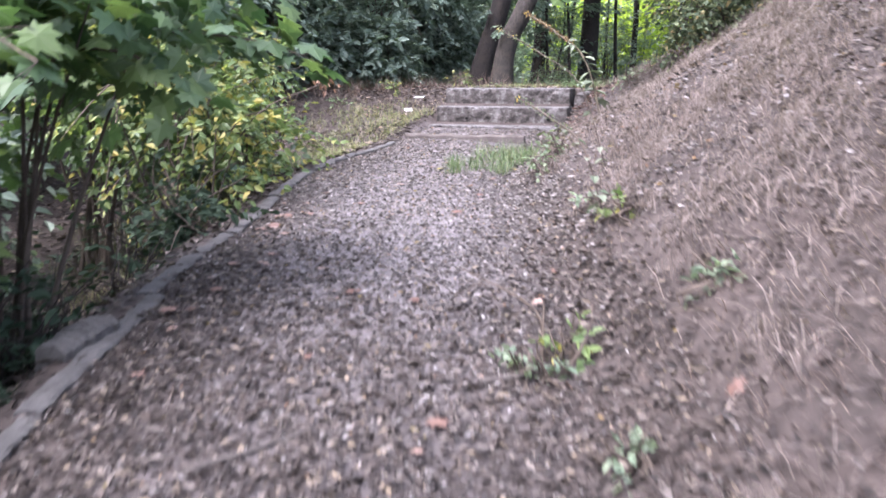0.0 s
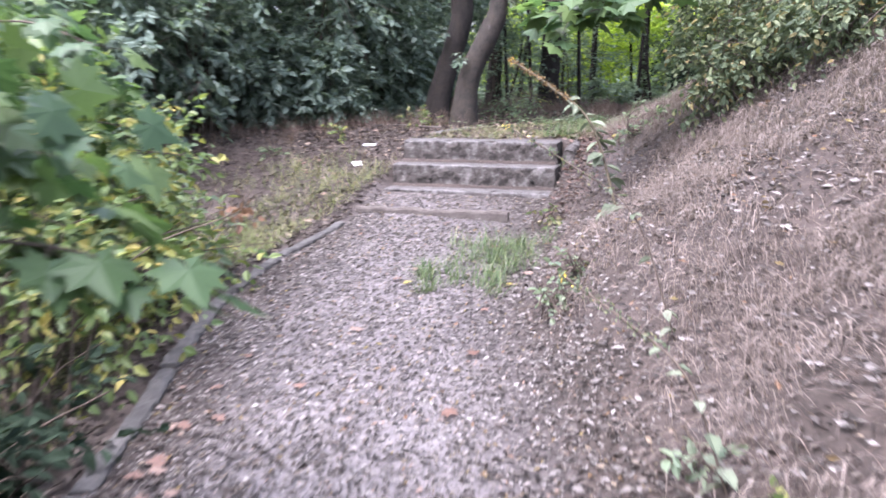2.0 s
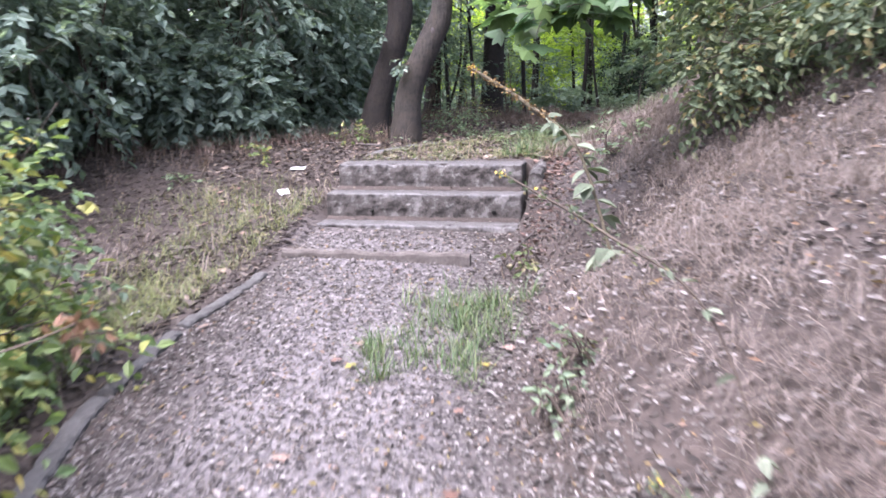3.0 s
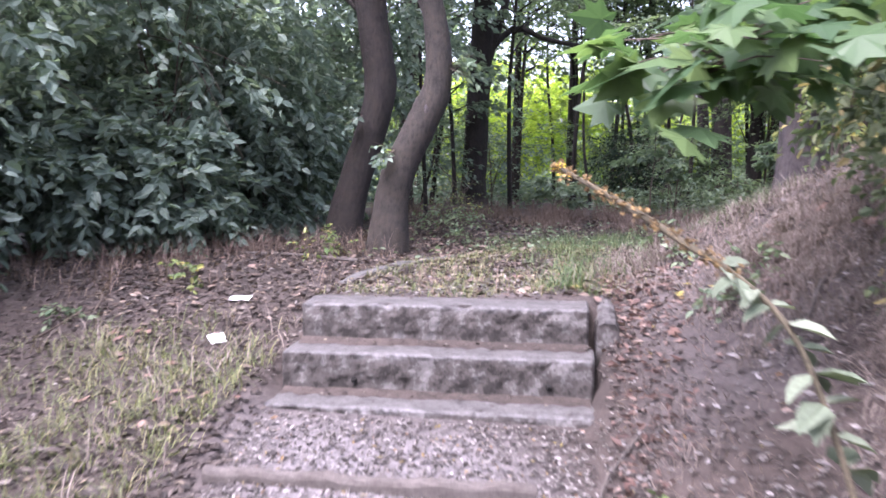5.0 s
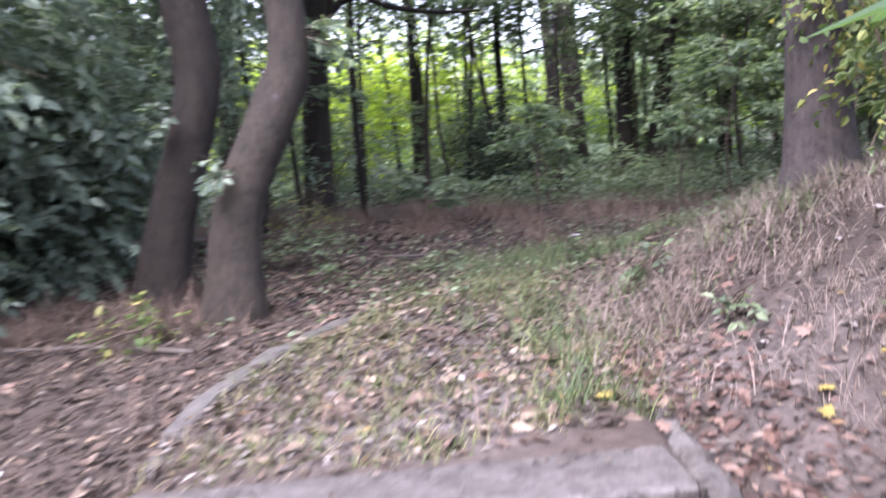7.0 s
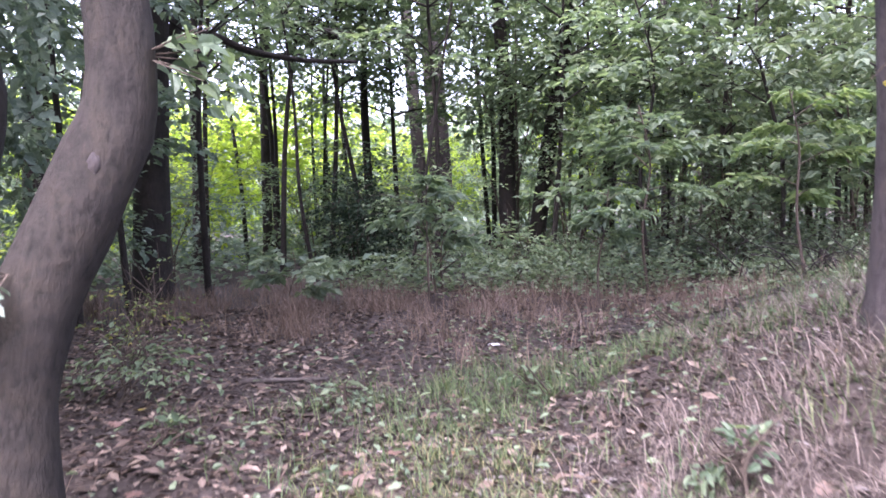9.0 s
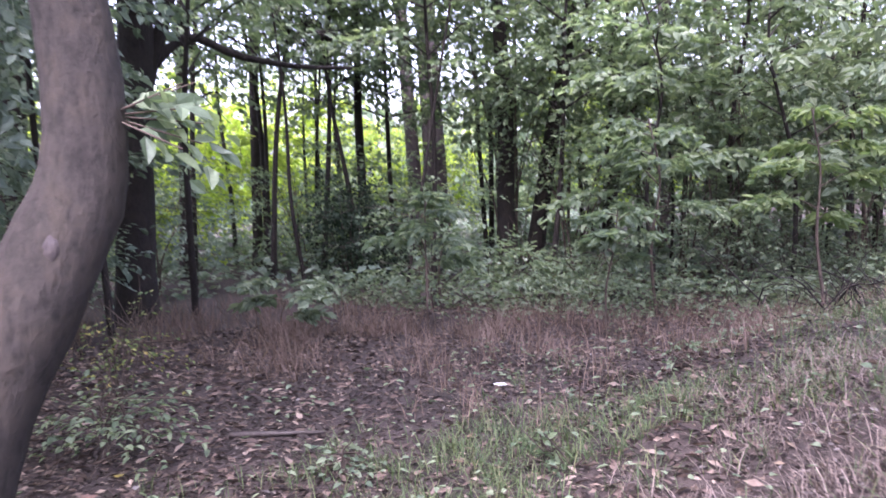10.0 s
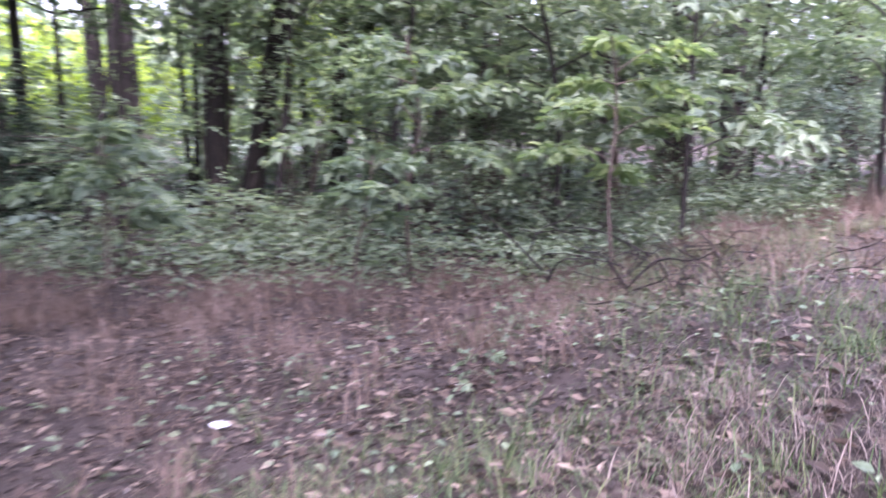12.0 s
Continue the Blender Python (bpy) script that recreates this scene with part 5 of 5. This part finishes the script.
def litter(name, x, y, lo, hi, material, label, tilt=0.3, up=0.006):
    n = len(x)
    a = rs.uniform(0, 6.28, n)
    nm = slope_normal(x, y) + rs.normal(0, tilt, (n, 3))
    ax = np.stack([np.cos(a), np.sin(a), rs.normal(0, 0.15, n)], 1)
    ob = leaves(name, CHIP, on_land(x, y, up), ax, nm, 1.2 * rs.uniform(lo, hi, n) * rs.uniform(0.7, 1.2, n), material)
    return tagged(ob, label, "leaf litter", kind="stuff")


def inside_edging(x, y):
    return smooth(-0.08, 0.1, x - np.interp(y, [10.2, 10.64, 11.2, 11.8, 12.6], [0.2, 0.42, 0.82, 1.36, 2.0]) + smooth(10.3, 9.9, y))


def path_w(x, y):
    d = x - toe_x(y)
    return np.where((x > kerb_x(y) - 0.01) & (d < 0.35), 1.0, 0.0) * smooth(9.4, 8.8, y - 0.1 * x) * np.where(us(x, y)[0] > -0.85, 1, smooth(-1.0, -1.3, us(x, y)[1])) * np.where((us(x, y)[0] > 0.74) & (us(x, y)[1] > -1.5), 0.2, 1)


x, y = scatter(150000, -1.3, 1.9, 0.6, 9.3, path_w)
# Near end: browner litter, its dark colour also standing in for tree shade.
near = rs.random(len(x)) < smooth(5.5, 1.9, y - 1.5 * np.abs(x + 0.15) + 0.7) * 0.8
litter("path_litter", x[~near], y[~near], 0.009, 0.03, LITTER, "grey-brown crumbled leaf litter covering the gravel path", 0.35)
litter("path_litter", x[near], y[near], 0.012, 0.044, LITTER_DARK, "dark brown leaf litter on the lower path, partly darkened for shade", 0.5)
x, y = scatter(90000, 0.2, 4.2, 0.3, 11.5, lambda x, y: np.maximum(smooth(0.0, 0.3, x - toe_x(y)) * 0.8, np.where((us(x, y)[0] > 0.74) & (us(x, y)[1] > -1.0) & (x < 2.6), 0.9, 0)))
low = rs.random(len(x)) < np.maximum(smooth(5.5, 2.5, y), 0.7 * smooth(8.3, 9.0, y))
far = (y > 4.0) & (rs.random(len(x)) < np.where(y > 8.4, 0.65, 0.2))
x, y, low = x[~far], y[~far], low[~far]
litter("bank_litter", x[~low], y[~low], 0.015, 0.045, LITTER, "dry brown leaf litter on the bank", 0.5, 0.012)
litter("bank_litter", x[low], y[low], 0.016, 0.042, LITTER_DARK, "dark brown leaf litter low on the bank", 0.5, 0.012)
x, y = scatter(80000, -1.2, 11.0, 9.6, 17.5, lambda x, y: np.clip(0.35 + 0.9 * patchy(x, y, 0.9, 2.0), 0.15, 1) * np.maximum(smooth(0.6, -0.4, x - toe_x(y)), smooth(11.0, 12.0, y)) * smooth(0.25, 0.5, us(x, y)[1]))
# The extra dark share at low x paints shade under the leaning tree.
dark = rs.random(len(x)) < 0.76 + 0.22 * smooth(5.5, 3.5, x) * smooth(11.0, 12.2, y)
litter("wood_litter", x[dark], y[dark], 0.025, 0.075, LITTER_WOOD, "dark brown fallen leaves on the woodland floor", 0.45)
litter("wood_litter", x[~dark], y[~dark], 0.018, 0.045, LITTER, "pale dry leaves scattered on the woodland floor", 0.45)
x, y = scatter(36000, 0.2, 5.5, 10.2, 15.0, lambda x, y: smooth(0.28, 0.5, us(x, y)[1]) * 0.9)
litter("fine_litter", x, y, 0.012, 0.038, LITTER_DARK, "fine crumbled brown litter on the clearing floor", 0.7, 0.008)
x, y = scatter(7000, 0.0, 3.2, 9.7, 12.4, lambda x, y: inside_edging(x, y) * smooth(0.26, 0.34, us(x, y)[1]) * smooth(1.2, 0.7, np.abs(x - (1.0 + 0.42 * (y - 10)))))
litter("landing_litter", x, y, 0.014, 0.042, LITTER, "pale grey crumbled leaves on the grassy landing", 0.35)
x, y = scatter(1500, 0.6, 6.5, 11.4, 15.0, lambda x, y: np.clip(patchy(x, y, 1.4, 5.0), 0, 1))
a = rs.uniform(0, 6.28, len(x))
tagged(leaves("seedlings", OVATE, on_land(x, y) + np.stack([0 * x, 0 * x, rs.uniform(0.02, 0.10, len(x))], 1), np.stack([np.cos(a), np.sin(a), rs.uniform(-0.3, 0.3, len(x))], 1), np.array([0, 0, 1.0]) + rs.normal(0, 0.35, (len(x), 3)), rs.uniform(0.03, 0.065, len(x)), LEAF_PALE), "small pale green seedlings among leaf litter", "seedlings", kind="stuff")
x, y = scatter(26000, -3.6, 0.3, 8.0, 12.8, lambda x, y: np.where(us(x, y)[0] < -0.7, 0.9, 0.0) * np.where((x < kerb_x(y) - 0.05) | (us(x, y)[1] > -1.2), 1, 0))
dark = rs.random(len(x)) < 0.88 + 0.1 * smooth(9.5, 10.5, y)
litter("slope_litter", x[~dark], y[~dark], 0.014, 0.038, LITTER, "brown leaf litter on the slope beside the steps", 0.45)
litter("slope_litter", x[dark], y[dark], 0.02, 0.05, LITTER_DARK, "dark leaf litter on the slope beside the steps", 0.45)
# Dark litter colour stands in for the shade down in the ditch.
x, y = scatter(30000, -4.5, 0.0, 1.0, 9.2, lambda x, y: np.where(x < kerb_x(y) - 0.05, 0.9, 0))
litter("ditch_litter", x, y, 0.03, 0.07, LITTER_DARK, "leaf litter in the ditch, darkened for shade", 0.4)


x, y = scatter(6500, 1.0, 2.6, 7.8, 11.0, lambda x, y: smooth(0.78, 0.84, us(x, y)[0]) * smooth(1.35, 0.85, us(x, y)[0] - 0.1 * us(x, y)[1]) * smooth(-1.3, -0.8, us(x, y)[1]) * smooth(1.6, 0.6, us(x, y)[1]))
litter("step_side_litter", x, y, 0.02, 0.06, LITTER_RED, "red-brown fallen leaves drifted against the side of the steps", 0.6, 0.012)


x, y = scatter(26000, -6.5, 13.0, -6.0, 16.0, lambda x, y: np.where((x > 3.6) | (y < 1.2) | (x < -3.2), 0.9, 0.0) * (1 - 0.7 * smooth(1.0, 0.5, np.abs(x + 0.3)) * (y < 1.2)))
litter("outer_litter", x, y, 0.03, 0.075, LITTER_WOOD, "brown fallen leaves strewn over the ground round the path", 0.45)


def grass(name, x, y, lo, hi, lean0, lean1, width, material, label, heading=None, spread=3.14, bend=0.6):
    n = len(x)
    hd = rs.uniform(0, 6.28, n) if heading is None else heading + rs.normal(0, spread, n)
    ob = blades(name, on_land(x, y, -0.005), rs.uniform(lo, hi, n), hd, rs.uniform(lean0, lean1, n), width * rs.uniform(0.6, 1.4, n), material, None, bend)
    return tagged(ob, label, "grass", kind="stuff")


def bank_w(x, y):
    d = x - toe_x(y)
    return smooth(0.15, 0.9, d) * smooth(4.5, 3.7, x) * (0.5 + 0.5 * smooth(2.0, 5.0, y + 0.5 * d)) * smooth(10.5, 9.0, y - 0.4 * x + 1.0) * (1 - 0.85 * smooth(6.6, 7.8, y) * smooth(2.1, 1.5, x - 0.25 * (y - 8))) * np.clip(0.2 + 0.9 * patchy(x, y, 2.6, 1.0) + 0.35 * np.sin(9 * x + 4 * np.sin(3 * y)) * np.sin(8 * y), 0.08, 1)


def comb(x, y, f=1.6):
    """The way the grass has been laid by rain and wind, patch by patch."""
    return 3.3 + 1.1 * np.sin(f * 2.1 * x + 0.7 * np.sin(f * 1.9 * y)) + 0.9 * np.sin(f * 2.9 * y + f * 1.3 * x + 2)


x, y = clumps(120000, 0.5, 4.4, 0.3, 10.5, bank_w, 46, 0.05)
turn = np.repeat(rs.normal(0, 1.0, len(x) // 46 + 1), 46)[:len(x)]
grass("bank_tufts", x, y, 0.07, 0.24, 0.1, 1.1, 0.0028, STRAW, "drooping tufts of dry straw-coloured grass on the bank", comb(x, y) + turn, 0.7, 2.2)
x, y = scatter(60000, 0.5, 4.4, 0.3, 10.5, bank_w)
grass("bank_straw", x, y, 0.08, 0.24, 0.7, 1.5, 0.0030, STRAW, "matted dry straw-coloured grass covering the bank", comb(x, y), 1.3, 0.9)
x, y = scatter(32000, 0.4, 3.0, 1.2, 9.4, lambda x, y: smooth(0.0, 0.5, x - toe_x(y)) * np.clip(0.4 + patchy(x, y, 2.4, 6.0), 0.15, 1))
grass("bank_fine_straw", x, y, 0.03, 0.11, 0.5, 1.6, 0.0022, STRAW_RED, "fine broken straw matted over leaf litter on the bank", 3.5, 1.4, 0.6)
x, y = clumps(18000, 3.6, 10.0, -1.0, 11.0, lambda x, y: smooth(3.6, 4.4, x) * smooth(10.0, 7.0, x) * np.clip(patchy(x, y, 1.3, 2.0), 0.1, 1), 14, 0.06)
grass("bank_top_grass", x, y, 0.08, 0.24, 0.1, 1.1, 0.004, STRAW, "dry tan grass on the level ground above the bank")
x, y = clumps(66000, 1.6, 6.6, 8.6, 13.4, lambda x, y: np.maximum(smooth(0.1, 0.9, x - toe_x(y)) * np.clip(0.15 + patchy(x, y, 2.0, 2.2), 0.05, 0.9), smooth(9.8, 10.4, y) * smooth(-0.2, 0.25, x - toe_x(y)) * np.clip(0.5 + patchy(x, y, 2.0, 2.2), 0.35, 1)) * smooth(12.4, 10.8, y - 0.35 * (x - 3)) * (0.15 + 0.85 * smooth(5.2, 3.9, x)))
grass("bank_end_grass", x, y, 0.05, 0.19, 0.2, 1.4, 0.0033, STRAW, "dry tan grass on the end of the bank")


def edge_near(x):
    return np.interp(x, [2.0, 2.6, 3.1, 4.2, 5.1, 5.9, 7.2, 9.0], [17.5, 16.2, 15.3, 14.7, 13.9, 13.1, 12.4, 11.8])


def edge_far(x):
    return np.interp(x, [3.0, 4.7, 5.4, 7.1, 7.8, 9.0, 11.0], [19.2, 18.6, 17.0, 15.3, 14.2, 13.3, 12.4])


x, y = clumps(64000, 1.4, 10.5, 11.0, 19.0, lambda x, y: np.maximum(smooth(-0.6, 0.7, y - edge_near(x)), 0.35 * smooth(-2.6, -0.6, y - edge_near(x)) * smooth(2.6, 3.6, x)) * smooth(0.5, -0.3, y - edge_far(x)) * np.clip(-0.05 + 1.1 * patchy(x, y, 2.3, 4.0), 0.06, 0.95), 15, 0.06)
grass("wood_edge_grass", x, y, 0.10, 0.36, 0.05, 1.1, 0.0045, STRAW_RED, "tall reddish dry grass along the wood's edge")
x, y = clumps(26000, -3.4, 1.2, 9.2, 13.5, lambda x, y: smooth(0.3, 1.2, us(x, y)[1]) * np.where(x < 0.9, 0.45, 0.12) * (1 - 0.85 * smooth(1.3, 0.7, np.hypot(x - 0.4, y - 11.3))) * np.clip(0.2 + patchy(x, y, 1.6, 5.0), 0.08, 1), 12, 0.05)
grass("thicket_edge_grass", x, y, 0.08, 0.3, 0.1, 0.9, 0.004, STRAW_RED, "sparse dry grass in front of the thicket")
x, y = clumps(30000, 0.0, 3.0, 9.7, 13.2, lambda x, y: inside_edging(x, y) * smooth(13.0, 11.6, y) * smooth(0.24, 0.32, us(x, y)[1]) * smooth(1.3, 0.5, np.abs(x - (1.0 + 0.42 * (y - 10)))) * np.clip(patchy(x, y, 2.2, 0.6) + 0.2 + smooth(0.7, 0.3, us(x, y)[1]), 0, 1), 12, 0.035)
grass("landing_grass", x, y, 0.02, 0.085, 0.1, 1.3, 0.0036, GRASS, "short green and yellow grass on the landing")
x, y = clumps(2600, 0.8, 2.4, 9.2, 11.4, lambda x, y: smooth(0.22, 0.05, np.abs(us(x, y)[0] - 0.62)) * smooth(0.3, 0.5, us(x, y)[1]) * smooth(1.9, 1.1, us(x, y)[1]), 16, 0.04)
grass("landing_edge_grass", x, y, 0.06, 0.2, 0.1, 1.1, 0.0042, GRASS_GREEN, "green grass tufts along the side of the landing")
x, y = clumps(9000, 1.8, 5.4, 11.6, 14.0, lambda x, y: smooth(0.9, 0.2, np.hypot((x - 3.5) * 0.6, y - 12.7)), 16, 0.05)
grass("clearing_tuft_grass", x, y, 0.05, 0.17, 0.1, 1.1, 0.004, GRASS_GREEN, "green grass patch in the clearing")
x, y = clumps(46000, 1.6, 9.0, 10.2, 14.6, lambda x, y: smooth(2.4, 0.4, np.abs(y - (11.6 + 0.22 * (x - 2)))) * np.clip(patchy(x, y, 1.5, 3.3), 0.06, 1), 16, 0.05)
grass("clearing_grass", x, y, 0.04, 0.17, 0.1, 1.2, 0.004, GRASS_GREEN, "patchy green grass in the clearing")
x, y = clumps(64000, -3.0, 0.2, 5.6, 10.4, lambda x, y: np.where((x < kerb_x(y) + 0.03) & (us(x, y)[0] < -0.9), 1, 0) * smooth(2.4, 0.8, kerb_x(y) - x) * np.clip(0.1 + patchy(x, y, 2.0, 1.3), 0.06, 1) * (1 - 0.5 * smooth(9.0, 9.8, y)), 14, 0.045)
grass("verge_grass", x, y, 0.04, 0.14, 0.2, 1.3, 0.0036, VERGE, "yellow-green grass on the slope beside the kerb")
x, y = clumps(6000, -2.8, 0.2, 5.6, 10.4, lambda x, y: np.where((x < kerb_x(y) - 0.04) & (us(x, y)[0] < -0.9), 0.8, 0) * np.clip(0.2 + patchy(x, y, 2.6, 4.3), 0.1, 1), 12, 0.05)
grass("verge_straw", x, y, 0.06, 0.22, 0.3, 1.3, 0.005, STRAW, "dry straw mixed into the grass slope")
x, y = clumps(6200, -0.1, 1.3, 6.2, 7.8, lambda x, y: smooth(0.62, 0.15, np.hypot((x - 0.47 - 0.35 * (y - 7.0)) * 1.3, (y - 7.0) * 0.85)), 22, 0.035)
grass("grass_tuft", x, y, 0.06, 0.19, 0.1, 1.1, 0.004, GRASS_GREEN, "green grass tuft at the foot of the bank")
# ---- low green ground cover at the wood's edge ----
n = 36000
x, y = scatter(n, 5.2, 12.0, 12.5, 19.0, lambda x, y: smooth(-1.5, 0.3, y - edge_far(x)) * smooth(2.6, 1.0, y - edge_far(x)) * np.clip(0.25 + patchy(x, y, 1.7, 0.7), 0.05, 1))
a = rs.uniform(0, 6.28, len(x))
cover = leaves("ground_cover", OVATE, on_land(x, y) + np.stack([0 * x, 0 * x, rs.uniform(0.03, 0.5, len(x)) ** 1.3], 1), np.stack([np.cos(a), np.sin(a), rs.uniform(-0.4, 0.1, len(x))], 1), np.array([0, 0, 1.0]) + rs.normal(0, 0.35, (len(x), 3)), rs.uniform(0.045, 0.09, len(x)), LEAF_PALE)
tagged(cover, "pale green leafy ground cover at the wood's edge", "undergrowth", kind="stuff")
n = 30000
x, y = rs.uniform(-3, 20, n), rs.uniform(14, 32, n)
k = (y - edge_far(x) > 1.2) & ((x > 2) | (y > 16.5))
x, y = x[k], y[k]
a = rs.uniform(0, 6.28, len(x))
floor = leaves("forest_floor_plants", DIAMOND, on_land(x, y) + np.stack([0 * x, 0 * x, rs.uniform(0.02, 0.6, len(x)) ** 1.5], 1), np.stack([np.cos(a), np.sin(a), rs.uniform(-0.4, 0.2, len(x))], 1), np.array([0, 0, 1.0]) + rs.normal(0, 0.4, (len(x), 3)), rs.uniform(0.09, 0.2, len(x)), LEAF_DARK)
tagged(floor, "low dark green plants covering the woodland floor", "undergrowth", kind="stuff")
# ---- far woods all round ----
n = 38000
ring, az = rs.uniform(30, 52, n), rs.uniform(0, 2 * np.pi, n)
x, y = 3 + ring * np.cos(az), 9 + ring * np.sin(az)
gap = np.exp(-((az - 1.12) / 0.2) ** 2)
tall = 6.4 - 2.1 * gap + 1.3 * np.sin(az * 9) + 0.9 * np.sin(az * 23 + 1)
z = land(x, y) + tall * rs.random(n) ** 1.35
far = leaves("far_woods", DIAMOND, np.stack([x, y, z], 1), rs.normal(0, 1, (n, 3)) + np.array([0, 0, -0.5]), np.array([0, 0, 0.7]) + rs.normal(0, 0.7, (n, 3)), rs.uniform(0.6, 1.1, n), LEAF_MID)
tagged(far, "distant green foliage closing the view all round", "woods", kind="stuff")
